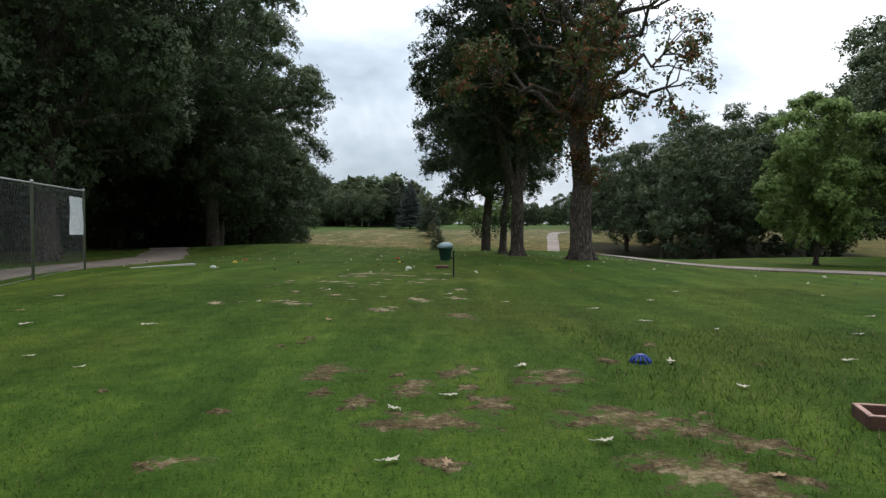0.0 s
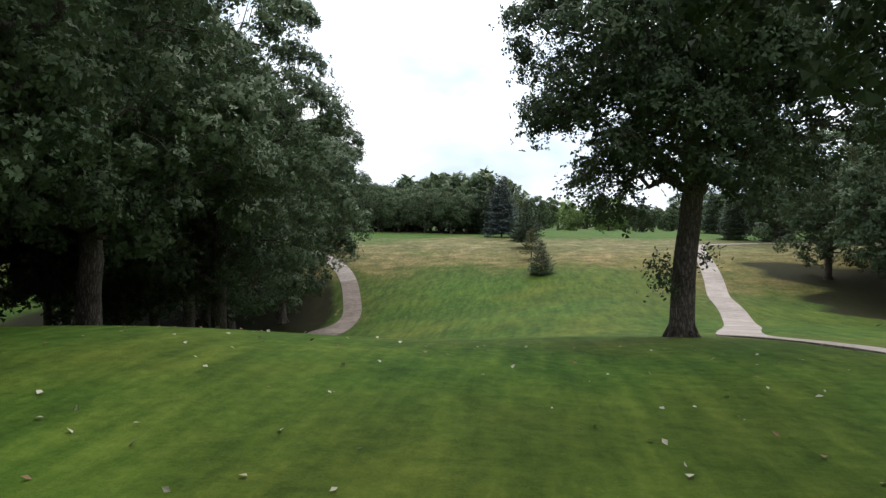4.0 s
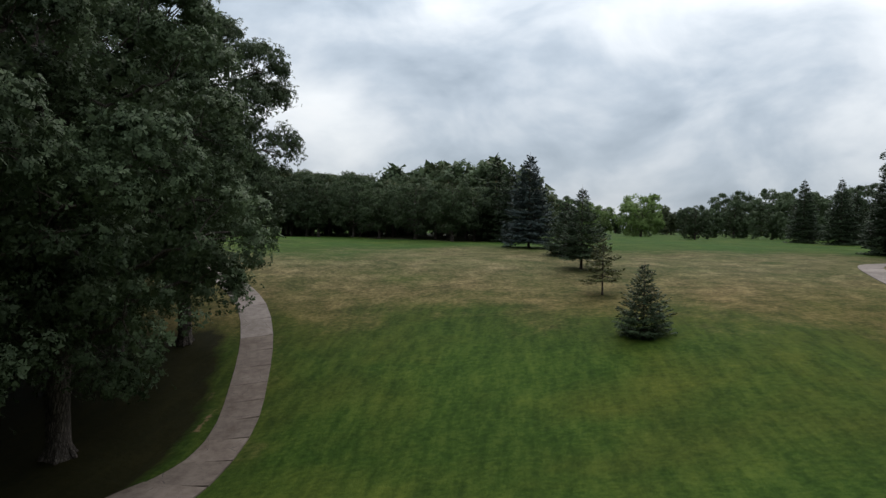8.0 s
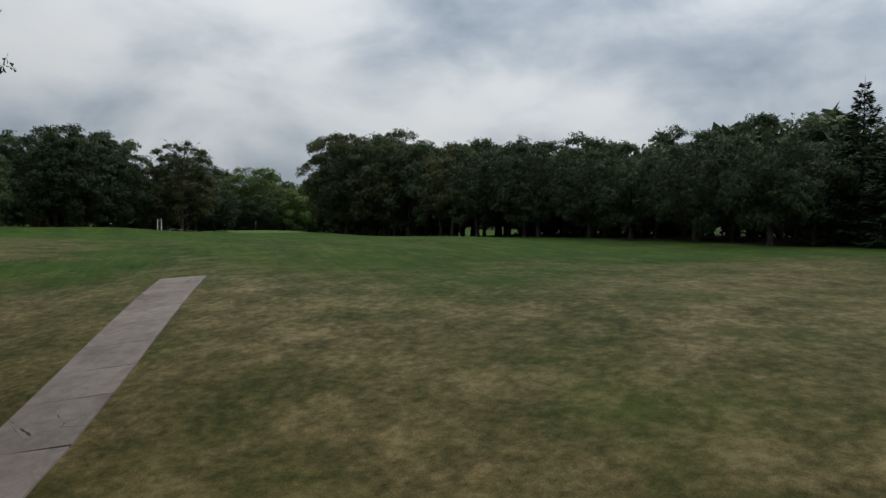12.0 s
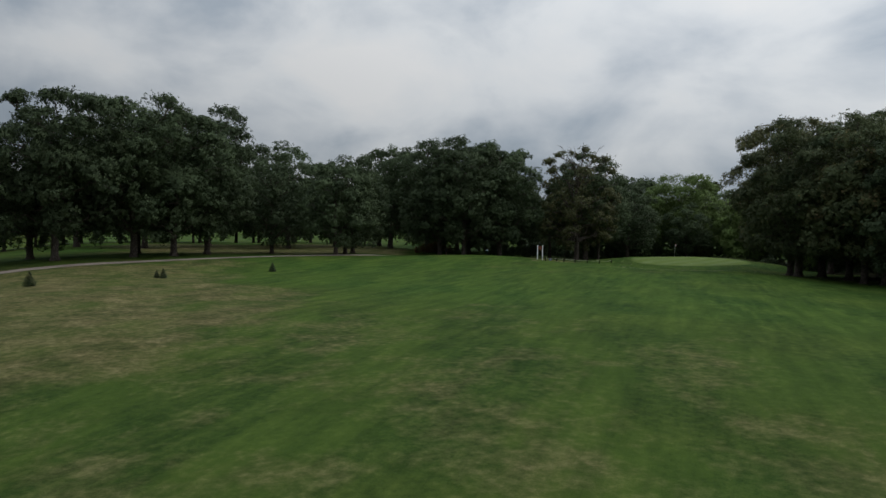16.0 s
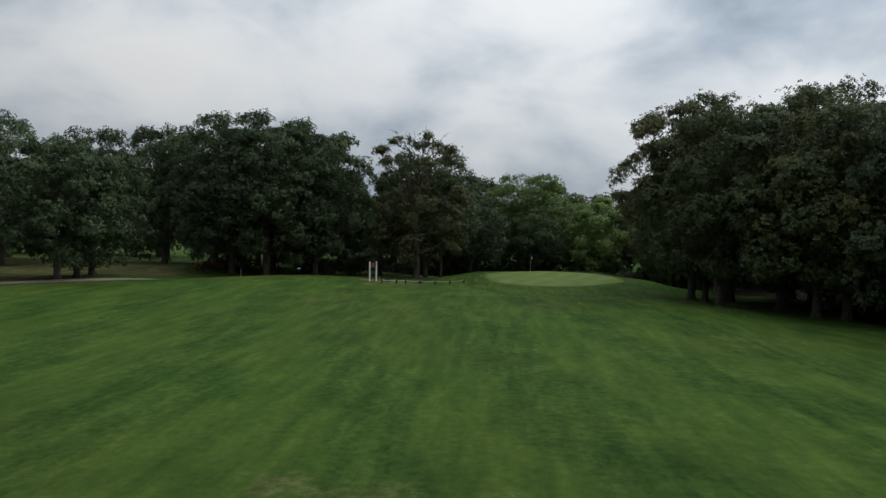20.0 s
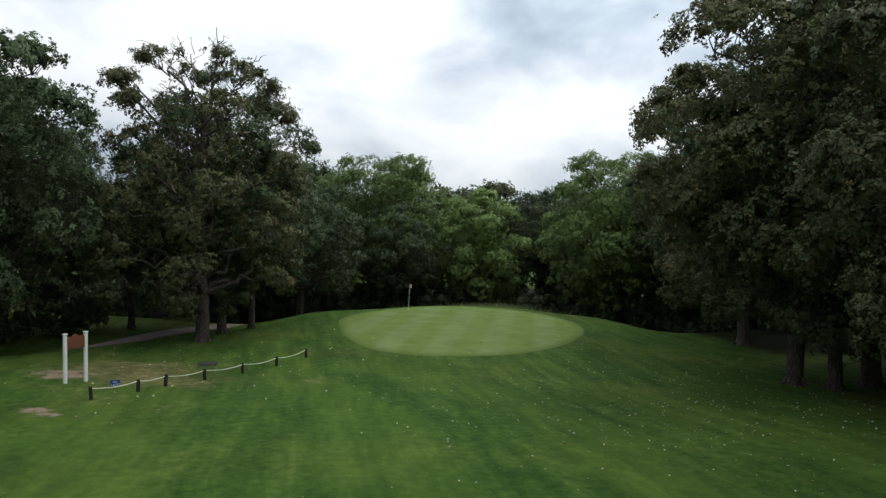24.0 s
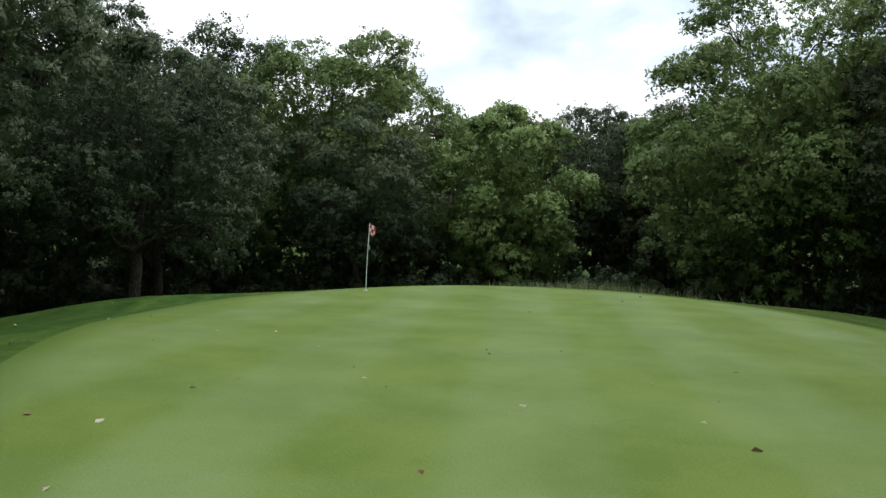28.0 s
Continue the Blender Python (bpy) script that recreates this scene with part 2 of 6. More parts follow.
    deep = mramp(n, l, sod, (0.565, (0.0, 0.0, 0.0)), (0.625, (0.8, 0.8, 0.8)))
    green = mmix(n, l, mmath(n, l, "MULTIPLY", deep, mmath(n, l, "MULTIPLY_ADD", at_mown.outputs["Fac"], 0.26, 0.08)), green, (0.019, 0.042, 0.007))
    mp = n.new("ShaderNodeMapping")
    mp.inputs["Rotation"].default_value = (0, 0, radians(-58))
    l.new(p, mp.inputs["Vector"])
    sp = n.new("ShaderNodeSeparateXYZ")
    l.new(mp.outputs[0], sp.inputs[0])
    wave = mmath(n, l, "SINE", mmath(n, l, "MULTIPLY", mmath(n, l, "ADD", sp.outputs[0], mmath(n, l, "MULTIPLY", big, 9.0)), 0.95))
    lane = mmath(n, l, "MULTIPLY", mmath(n, l, "MULTIPLY_ADD", wave, 1.6, 0.5, clamp=True), mmath(n, l, "MULTIPLY", mmath(n, l, "MULTIPLY", at_mown.outputs["Fac"], streak), 0.5))
    green = mmix(n, l, mmath(n, l, "MULTIPLY", at_dry.outputs["Fac"], 0.6), green, mramp(n, l, green_f, (0.36, (0.020, 0.032, 0.008)), (0.64, (0.062, 0.074, 0.020))))
    green = mmix(n, l, lane, green, (0.080, 0.128, 0.020))
    straw_f = mmath(n, l, "ADD", mmath(n, l, "MULTIPLY", mid, 0.30), mmath(n, l, "ADD", mmath(n, l, "MULTIPLY", clump, 0.34), mmath(n, l, "MULTIPLY", fine, 0.36)))
    tan = mramp(n, l, straw_f, (0.41, (0.062, 0.050, 0.024)), (0.50, (0.134, 0.108, 0.051)), (0.59, (0.240, 0.194, 0.100)))
    wide = mnoise(n, l, p, 0.22, 4.0, 0.6)
    patch = mmath(n, l, "ADD", mmath(n, l, "MULTIPLY", wide, 0.75), mmath(n, l, "ADD", mmath(n, l, "MULTIPLY", mid, 0.35), mmath(n, l, "MULTIPLY", clump, 0.25)))
    # dryness decides how much of the uneven patches turns to straw
    thr = mmath(n, l, "SUBTRACT", 1.16, mmath(n, l, "MULTIPLY", at_dry.outputs["Fac"], 0.56))
    dry = mmath(n, l, "MULTIPLY_ADD", mmath(n, l, "SUBTRACT", patch, thr), 2.2, 0.5, clamp=True)
    col = mmix(n, l, dry, green, tan)
    soil = mramp(n, l, fine, (0.35, (0.070, 0.045, 0.030)), (0.52, (0.20, 0.145, 0.10)), (0.68, (0.40, 0.325, 0.25)))
    bsum = mmath(n, l, "ADD", mmath(n, l, "MULTIPLY", mnoise(n, l, p, 1.1, 6.0, 0.72), 0.8), mmath(n, l, "MULTIPLY", clump, 0.25))
    bare = mmath(n, l, "MULTIPLY_ADD", mmath(n, l, "SUBTRACT", bsum, mmath(n, l, "SUBTRACT", 1.02, mmath(n, l, "MULTIPLY", at_bare.outputs["Fac"], 0.5))), 9.0, 0.5, clamp=True)
    col = mmix(n, l, bare, col, soil)
    # nearly black: the shade under the trees is painted into this leaf-strewn floor
    shaded_litter = mramp(n, l, green_f, (0.35, (0.009, 0.011, 0.004)), (0.65, (0.025, 0.025, 0.010)))
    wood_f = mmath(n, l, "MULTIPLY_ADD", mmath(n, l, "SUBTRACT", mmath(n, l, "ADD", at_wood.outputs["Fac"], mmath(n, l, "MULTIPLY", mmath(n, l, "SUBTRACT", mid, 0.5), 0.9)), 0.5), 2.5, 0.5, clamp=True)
    col = mmix(n, l, wood_f, col, shaded_litter)
    col = mmix(n, l, at_lush.outputs["Fac"], col, mmix(n, l, 1.0, col, (1.02, 0.94, 0.68), "MULTIPLY"))
    hollow = mmath(n, l, "MULTIPLY_ADD", sep_p.outputs[1], -0.06, 8.3, clamp=True)
    slope = mmath(n, l, "MULTIPLY", hollow, mmath(n, l, "SUBTRACT", 1.0, at_lush.outputs["Fac"]))     # ranker turf in the hollow
    col = mmix(n, l, slope, col, mmix(n, l, 1.0, col, (0.98, 0.87, 0.68), "MULTIPLY"))
    l.new(col, b.inputs["Base Color"])
    hgt = mmath(n, l, "ADD", mmath(n, l, "MULTIPLY", fine, 0.4), mmath(n, l, "MULTIPLY", clump, 0.6))
    mbump(n, l, b, hgt, 0.9, 0.06)
    return m


M_GRASS = grass_material()


def green_material():
    m, n, l, b = material("putting_green_turf", 0.85, 0, 0.06)
    p = position(n)
    mp = n.new("ShaderNodeMapping")
    mp.inputs["Rotation"].default_value = (0, 0, radians(-28))
    l.new(p, mp.inputs["Vector"])
    sp = n.new("ShaderNodeSeparateXYZ")
    l.new(mp.outputs[0], sp.inputs[0])
    wob = mmath(n, l, "MULTIPLY", mnoise(n, l, p, 0.4, 2.0), 0.5)
    s = mmath(n, l, "SINE", mmath(n, l, "MULTIPLY", mmath(n, l, "ADD", sp.outputs[0], wob), 2 * math.pi / 3.0))
    stripe = mmath(n, l, "MULTIPLY_ADD", s, 1.3, 0.5, clamp=True)
    s2 = mmath(n, l, "SINE", mmath(n, l, "MULTIPLY", mmath(n, l, "ADD", sp.outputs[1], wob), 2 * math.pi / 3.4))
    stripe2 = mmath(n, l, "MULTIPLY_ADD", s2, 2.0, 0.5, clamp=True)
    blot, fine = mnoise(n, l, p, 0.7, 3.0), mnoise(n, l, p, 45.0, 2.0)
    f = mmath(n, l, "ADD", mmath(n, l, "MULTIPLY", blot, 0.6), mmath(n, l, "MULTIPLY", fine, 0.4))
    base = mramp(n, l, f, (0.38, (0.086, 0.130, 0.024)), (0.62, (0.124, 0.172, 0.040)))
    pale = mramp(n, l, f, (0.38, (0.124, 0.170, 0.064)), (0.62, (0.160, 0.212, 0.092)))
    k = mmath(n, l, "ADD", mmath(n, l, "MULTIPLY", stripe, 0.34), mmath(n, l, "MULTIPLY", stripe2, 0.14))
    k = mmath(n, l, "MULTIPLY", k, mmath(n, l, "MULTIPLY_ADD", mnoise(n, l, p, 0.25, 2.0), 1.6, 0.25), clamp=True)
    rim = n.new("ShaderNodeAttribute")
    rim.attribute_name = "rim"
    soft = mmath(n, l, "MULTIPLY_ADD", mmath(n, l, "ADD", rim.outputs["Fac"], mmath(n, l, "MULTIPLY", mmath(n, l, "SUBTRACT", blot, 0.5), 0.10)), 7.0, -6.4, clamp=True)
    l.new(mmix(n, l, soft, mmix(n, l, k, base, pale), (0.042, 0.083, 0.011)), b.inputs["Base Color"])
    mbump(n, l, b, fine, 0.35, 0.01)
    return m


M_GREEN = green_material()


def concrete_material(name, dark, light, joint=6.0):
    m, n, l, b = material(name, 0.9, 0, 0.2)
    p = position(n)
    info = n.new("ShaderNodeObjectInfo")
    big, mid, fine = mnoise(n, l, p, 0.5, 4.0), mnoise(n, l, p, 2.3, 5.0, 0.65), mnoise(n, l, p, 40.0, 2.0)
    f = mmath(n, l, "ADD", mmath(n, l, "MULTIPLY", big, 0.35), mmath(n, l, "ADD", mmath(n, l, "MULTIPLY", mid, 0.4), mmath(n, l, "MULTIPLY", fine, 0.25)))
    col = mramp(n, l, f, (0.36, dark), (0.62, light))
    tone = mmath(n, l, "MULTIPLY_ADD", info.outputs["Random"], 0.22, 0.89)
    hsv = n.new("ShaderNodeHueSaturation")
    l.new(tone, hsv.inputs["Value"])
    l.new(col, hsv.inputs["Color"])
    # hairline cracks
    vor = n.new("ShaderNodeTexVoronoi")
    vor.feature = "DISTANCE_TO_EDGE"
    vor.inputs["Scale"].default_value = 0.45
    l.new(p, vor.inputs["Vector"])
    crack = mmath(n, l, "LESS_THAN", vor.outputs["Distance"], mmath(n, l, "MULTIPLY", mmath(n, l, "SUBTRACT", mid, 0.47), 0.035))
    l.new(mmix(n, l, crack, hsv.outputs[0], (0.06, 0.05, 0.045)), b.inputs["Base Color"])
    mbump(n, l, b, fine, 0.4, 0.01)
    return m


M_PATH = concrete_material("worn_concrete", (0.150, 0.116, 0.097), (0.30, 0.252, 0.222))
# a darker, browner tone for the hollow path's slabs below y = 118
M_PATH_BROWN = concrete_material("dark_brown_concrete", (0.100, 0.073, 0.057), (0.212, 0.168, 0.140))
M_GRAVEL = concrete_material("packed_gravel", (0.10, 0.076, 0.060), (0.25, 0.205, 0.168))


# ---------------------------------------------------------------- ground
def ss(a, b, v):
    t = np.clip((np.asarray(v, float) - a) / (b - a), 0, 1)
    return t * t * (3 - 2 * t)


GX, GY, GA = -116.4, 226.4, radians(35)           # the putting green's centre and the way it lies
GR, GF = 8.5, 11.2


def green_frame(x, y):
    dx, dy = x - GX, y - GY
    return dx * math.cos(GA) + dy * math.sin(GA), -dx * math.sin(GA) + dy * math.cos(GA)


def height(x, y):
    x, y = np.asarray(x, float), np.asarray(y, float)
    fade = 1 - 0.6 * ss(60, 140, np.abs(x))
    deep = 3.9 + 4.3 * ss(12, -24, x)
    z = -deep * ss(45, 88, y) * (1 - ss(98, 145, y)) * fade
    z += -0.45 * ss(14, 42, y) * (1 - ss(100, 140, y))
    z += -0.8 * np.exp(-((y - 138) / 16) ** 2) * ss(-75, -45, x) * fade
    z += 0.35 * ss(150, 185, y) * ss(-80, -40, x) * (1 - ss(250, 330, y))
    z += -0.7 * ss(5, 16, x) * ss(5, 25, y) * (1 - ss(50, 75, y))
    # the approach and the mound of the green
    r, f = green_frame(x, y)
    q = np.sqrt((r / GR) ** 2 + (f / GF) ** 2)
    near = 1 - ss(14, 34, np.hypot(r, f))
    z += near * (-0.75 - 0.5 * ss(-12, 8, f) - 0.45 * ss(4, 14, r) + 0.35 * ss(-4, -12, r) * (1 - ss(-5, 5, f)))
    z += -0.45 * (1 - near) * (1 - ss(60, 90, np.hypot(r, f))) * ss(-5, 15, f)
    z += (0.75 + 0.045 * np.clip(f, -14, 14)) * (1 - ss(0.75, 2.0, q))
    z += -2.2 * ss(1.5, 2.3, q) * ss(4, 14, f - 0.05 * np.abs(r)) * (1 - ss(60, 100, np.hypot(r, f)))
    z += 0.25 * np.exp(-(((x + 117) / 10) ** 2 + ((y - 199) / 9) ** 2))
    z += -0.7 * ss(-55, -80, x) * ss(-10, 3, (x + 25) * 0.546 + (y - 177) * 0.838) * (1 - near)
    z += 0.62 * ss(-95, -122, x) * ss(118, 136, y) * (1 - ss(186, 206, y)) * (1 - ss(-170, -230, x))
    z += 0.45 * np.exp(-((y - 114) / 11) ** 2) * ss(-22, -12, x) * (1 - ss(5, 12, x))
    z += 0.62 * np.exp(-(((r + 12.2) / 4.2) ** 2 + ((f - 8.3) / 5.0) ** 2)) + 0.44 * np.exp(-(((r - 12.4) / 3.4) ** 2 + ((f - 8.5) / 4.5) ** 2))      # shoulders of the mound
    z += 0.24 * np.exp(-(((r + 8.5) / 4.0) ** 2 + ((f + 3.0) / 7.0) ** 2))
    z += 0.35 * np.exp(-(((x + 10) / 7) ** 2 + ((y - 48) / 6) ** 2))
    u = x + 124 + (y - 186) * 0.214
    z += -0.6 * ss(2.4, -0.6, u) * (1 - ss(-7, -18, u)) * ss(176, 188, y) * (1 - ss(206, 217, y))      # the far path lies in a dip
    # slow swells
    z += 0.10 * np.sin(x * 0.11 + 1.3) * np.sin(y * 0.083 + 0.4) + 0.05 * np.sin(x * 0.31 + y * 0.23)
    return z


def gz(x, y):
    return float(height(x, y))


def spaced(lo, hi, step, far, n):
    core = np.arange(lo, hi + step / 2, step)
    out = np.geomspace(step * 1.5, far, n)
    return np.concatenate([lo - out[::-1], core, hi + out])


def path_line(pts, step):
    """A smooth line through pts, sampled about every step metres."""
    p = [Vector((*a, 0)) for a in pts]
    out = []
    for i in range(len(p) - 1):
        a, b, c, d = p[max(i - 1, 0)], p[i], p[i + 1], p[min(i + 2, len(p) - 1)]
        k = max(1, round((c - b).length / step))
        for j in range(k):
            t = j / k
            out.append(0.5 * (2 * b + (c - a) * t + (2 * a - 5 * b + 4 * c - d) * t * t + (3 * b - a - 3 * c + d) * t ** 3))
    out.append(p[-1])
    return np.array([(v.x, v.y) for v in out])


LINE_LEFT = path_line([(-62, 80), (-45, 86), (-35, 88.8), (-30.1, 90.5), (-23.9, 94.4), (-21.1, 100.5), (-20.95, 107), (-22.45, 113), (-24.6, 119.4), (-27.2, 124.8), (-30.2, 129), (-34.5, 134.2), (-40.1, 140.8)], 2.4)
LINE_RIGHT = path_line([(34, 8), (26, 20), (19.5, 30.5), (14.8, 37.3), (11.5, 44.2), (8.4, 52), (6.8, 60), (8.2, 68), (10.6, 76), (13.4, 88), (15.5, 101), (17.6, 112), (19.6, 125), (21.2, 136), (23.5, 144), (28, 148.5), (42, 151.5), (70, 153)], 2.4)
LINE_TEE = path_line([(-13, -6), (-10.8, 6), (-10.6, 16), (-11.4, 26), (-15.5, 39), (-20, 50), (-30, 62), (-45, 68)], 1.2)
LINE_FAR = path_line([(-92, 112), (-104, 130), (-112.5, 146), (-118.5, 162), (-121.5, 174), (-124, 186), (-127, 200), (-130.5, 212), (-134, 221)], 2.4)


def line_distance(x, y, line):
    d = np.full(np.shape(x), 1e9)
    for a, b in zip(line[:-1], line[1:]):
        ab = b - a
        t = np.clip(((x - a[0]) * ab[0] + (y - a[1]) * ab[1]) / (ab @ ab), 0, 1)
        d = np.minimum(d, np.hypot(x - a[0] - t * ab[0], y - a[1] - t * ab[1]))
    return d


xs, ys = spaced(-170, 60, 1.0, 2600, 26), spaced(-20, 280, 1.0, 2600, 26)
XX, YY = np.meshgrid(xs, ys)
ZZ = height(XX, YY)
# a washed-out rut beside the bend
rut = LINE_LEFT[(LINE_LEFT[:, 1] > 95) & (LINE_LEFT[:, 1] < 116)] + np.array([-3.3, 0.6])
ZZ -= 0.38 * np.exp(-(line_distance(XX, YY, rut) / 0.8) ** 2)
for line, half in ((LINE_LEFT, 1.2), (LINE_RIGHT, 1.2), (LINE_FAR, 1.2)):
    ZZ -= 0.05 * (1 - ss(half - 0.4, half + 0.4, line_distance(XX, YY, line)))
nx, ny = len(xs), len(ys)
idx = np.arange(nx * ny).reshape(ny, nx)
quads = np.stack([idx[:-1, :-1], idx[:-1, 1:], idx[1:, 1:], idx[1:, :-1]], -1).reshape(-1, 4)


def mesh_from(name, verts, faces, mat, smooth=True):
    """A mesh out of arrays; all faces have the same number of corners."""
    me = bpy.data.meshes.new(name)
    verts, faces = np.asarray(verts, np.float32), np.asarray(faces, np.int32)
    k = faces.shape[1]
    me.vertices.add(len(verts))
    me.vertices.foreach_set("co", verts.ravel())
    me.loops.add(faces.size)
    me.loops.foreach_set("vertex_index", faces.ravel())
    me.polygons.add(len(faces))
    me.polygons.foreach_set("loop_start", np.arange(0, faces.size, k, dtype=np.int32))
    me.polygons.foreach_set("use_smooth", np.full(len(faces), smooth, dtype=bool))
    me.update(calc_edges=True)
    me.materials.append(mat)
    return me


g_mesh = mesh_from("ground", np.stack([XX, YY, ZZ], -1).reshape(-1, 3), quads, M_GRASS)


def band(v, a, b, c, d):
    return ss(a, b, v) * (1 - ss(c, d, v))


def ground_masks(x0, y0):
    # the edges of the dry and shaded ground wander
    far_out = 0.25 + 0.75 * ss(20, 60, np.abs(y0 - 60) + np.abs(x0))
    x = x0 + far_out * (2.2 * np.sin(y0 * 0.21 + 0.6) + 1.4 * np.sin(y0 * 0.53 + x0 * 0.17))
    y = y0 + far_out * (2.0 * np.sin(x0 * 0.19 + 1.1) + 1.3 * np.sin(x0 * 0.47 - y0 * 0.12))
    dry = 1.0 * band(y, 112, 128, 150, 172) * ss(-58, -40, x) * (1 - ss(60, 110, x)) * (1 - 0.55 * ss(-12, -34, x) * ss(138, 152, y))
    dry = np.maximum(dry, 0.85 * band(y, 84, 110, 150, 165) * ss(4, 14, x))
    dry = np.maximum(dry, 0.82 * band(y, 112, 126, 152, 166) * band(x, -125, -105, -62, -46))
    dry = np.maximum(dry, 1.0 * np.exp(-(((x0 + 117) / 4.5) ** 2 + ((y0 - 203.5) / 4.5) ** 2)))
    dry = np.maximum(dry, 0.5 * (1 - ss(1.2, 3.2, line_distance(x0, y0, LINE_LEFT))))
    dry = np.maximum(dry, 0.50 * band(y, 135, 145, 164, 182) * band(x, -84, -64, -40, -28))
    dry = np.maximum(dry, 0.40 * band(y, 8, 11, 17, 21) * band(x, -5, -3, 1, 3))
    dry = np.maximum(dry, 0.30 * ss(300, 400, np.hypot(x, y)))
    for px, py, pr in ((-102.9, 185.5, 3.0), (-92.3, 199.2, 2.2), (-107, 192, 2.5), (-115.1, 214, 1.6), (-111.8, 208, 1.2), (-93.9, 187.4, 2.0), (-112.5, 199.5, 2.5)):
        dry = np.maximum(dry, 0.62 * np.exp(-(((x0 - px) / pr) ** 2 + ((y0 - py) / pr) ** 2)))
    dry = np.maximum(dry, 0.85 * band(x, -175, -165, -132, -124) * band(y, 140, 150, 186, 196))
    dry = dry * (1 - 0.3 * np.exp(-(((x + 19.5) / 3.5) ** 2 + ((y - 133) / 2.2) ** 2)))
    bare = 0.55 * np.exp(-(((x0 - 0.6) / 2.1) ** 2 + ((y0 - 4.1) / 1.5) ** 4))
    bare = np.maximum(bare, 0.6 * np.exp(-(((x0 + 1.5) / 1.6) ** 2 + ((y0 - 15.9) / 1.2) ** 2)))
    bare = np.maximum(bare, 0.55 * np.exp(-(((x0 + 0.5) / 2.5) ** 2 + ((y0 - 8.5) / 2.0) ** 2)))
    bare = np.maximum(bare, 1.25 * np.exp(-(((x0 + 118.5) / 2.2) ** 2 + ((y0 - 200.8) / 2.0) ** 2)))
    bare = np.maximum(bare, 0.9 * np.exp(-(((x0 + 85.8) / 1.0) ** 2 + ((y0 - 201.7) / 0.8) ** 2)))
    bare = np.maximum(bare, 1.0 * np.exp(-((line_distance(x0 + 1.7, y0, LINE_LEFT) / 0.7) ** 2)) * band(y, 94, 99, 112, 118))
    # the woods' leaf-strewn floor, with the trees' shade painted into its colour
    litter_shade = ss(-14, -22, x) * ss(-58, -48, x) * band(y, 34, 46, 84, 90)
    litter_shade = np.maximum(litter_shade, ss(0.2, 2.2, np.interp(y0, LINE_LEFT[:, 1], LINE_LEFT[:, 0]) - x0 - 1.0) * band(y, 90, 94, 118, 126) * ss(-64, -52, x) * ss(-90, -70, x))
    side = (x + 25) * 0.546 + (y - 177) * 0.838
    litter_shade = np.maximum(litter_shade, ss(2, 6, side) * (1 - ss(72, 85, side)) * ss(-98, -88, x) * (1 - ss(-16, -8, x)))
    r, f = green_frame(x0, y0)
    litter_shade = np.maximum(litter_shade, ss(17, 21, np.hypot(r * 1.0, f * 0.92)) * ss(-4, 6, f + 0.5 * r - 3) * (1 - ss(60, 80, np.hypot(r, f))))
    litter_shade = np.maximum(litter_shade, ss(22, 26, x) * (1 - ss(58, 68, x)) * band(y, 62, 72, 120, 126))
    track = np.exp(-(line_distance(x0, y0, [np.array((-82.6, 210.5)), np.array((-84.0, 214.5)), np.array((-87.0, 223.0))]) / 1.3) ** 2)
    litter_shade = litter_shade * (1 - track)
    bare = np.maximum(np.maximum(bare, 0.95 * track), 1.3 * np.exp(-(((x0 + 112.7) / 1.5) ** 2 + ((y0 - 197.0) / 1.1) ** 2)))
    mown = band(x, -125, -112, -42, -30) * band(y, 138, 150, 212, 222) * (1 - ss(-6, 0, side))
    mown = np.maximum(mown, 0.3 * band(x, -9, -7, 3, 5) * band(y, 8, 12, 40, 50))
    lush = 1 - ss(45, 75, y0)                          # the tee's younger, yellower turf
    return dry, bare, np.clip(litter_shade, 0, 1), mown, lush


for key, val in zip(("dry", "bare", "shaded_litter", "mown", "lush"), ground_masks(XX.ravel(), YY.ravel())):
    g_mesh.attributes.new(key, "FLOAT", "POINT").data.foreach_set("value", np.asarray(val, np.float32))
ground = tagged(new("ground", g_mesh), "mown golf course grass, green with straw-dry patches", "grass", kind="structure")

# the putting green: a close-cropped skin on the mound
rings, spokes = 26, 96
gv, gf = [], []
for i in range(rings + 1):
    for j in range(spokes):
        a, q = 2 * math.pi * j / spokes, (i + 0.02) / (rings + 0.02)
        wob = 1 + q * (0.03 * math.sin(3 * a + 1) + 0.02 * math.sin(5 * a))
        r, f = GR * q * wob * math.cos(a), GF * q * wob * math.sin(a)
        x, y = GX + r * math.cos(GA) - f * math.sin(GA), GY + r * math.sin(GA) + f * math.cos(GA)
        gv.append((x, y, 0))
gv = np.array(gv)
gv[:, 2] = height(gv[:, 0], gv[:, 1]) + 0.012 + 0.02 * (1 - np.repeat(np.arange(rings + 1) / rings, spokes) ** 6)
for i in range(rings):
    for j in range(spokes):
        k = (j + 1) % spokes
        gf.append((i * spokes + j, (i + 1) * spokes + j, (i + 1) * spokes + k, i * spokes + k))
green_mesh = mesh_from("putting_green", gv, gf, M_GREEN)
green_mesh.attributes.new("rim", "FLOAT", "POINT").data.foreach_set("value", np.repeat(np.arange(rings + 1) / rings, spokes).astype(np.float32))
tagged(new("putting_green", green_mesh), "close-cropped pale green putting surface with mower stripes", "putting green", kind="structure")


def part(name, bm, mat, parent, label=""):
    me = bpy.data.meshes.new(name)
    bm.to_mesh(me)
    bm.free()
    me.materials.append(mat)
    ob = new(name, me)
    ob.parent = parent
    if label:
        tagged(ob, label)
    return ob


def part_mesh(name, me, parent, label=""):
    ob = new(name, me)
    ob.parent = parent
    if label:
        tagged(ob, label)
    return ob


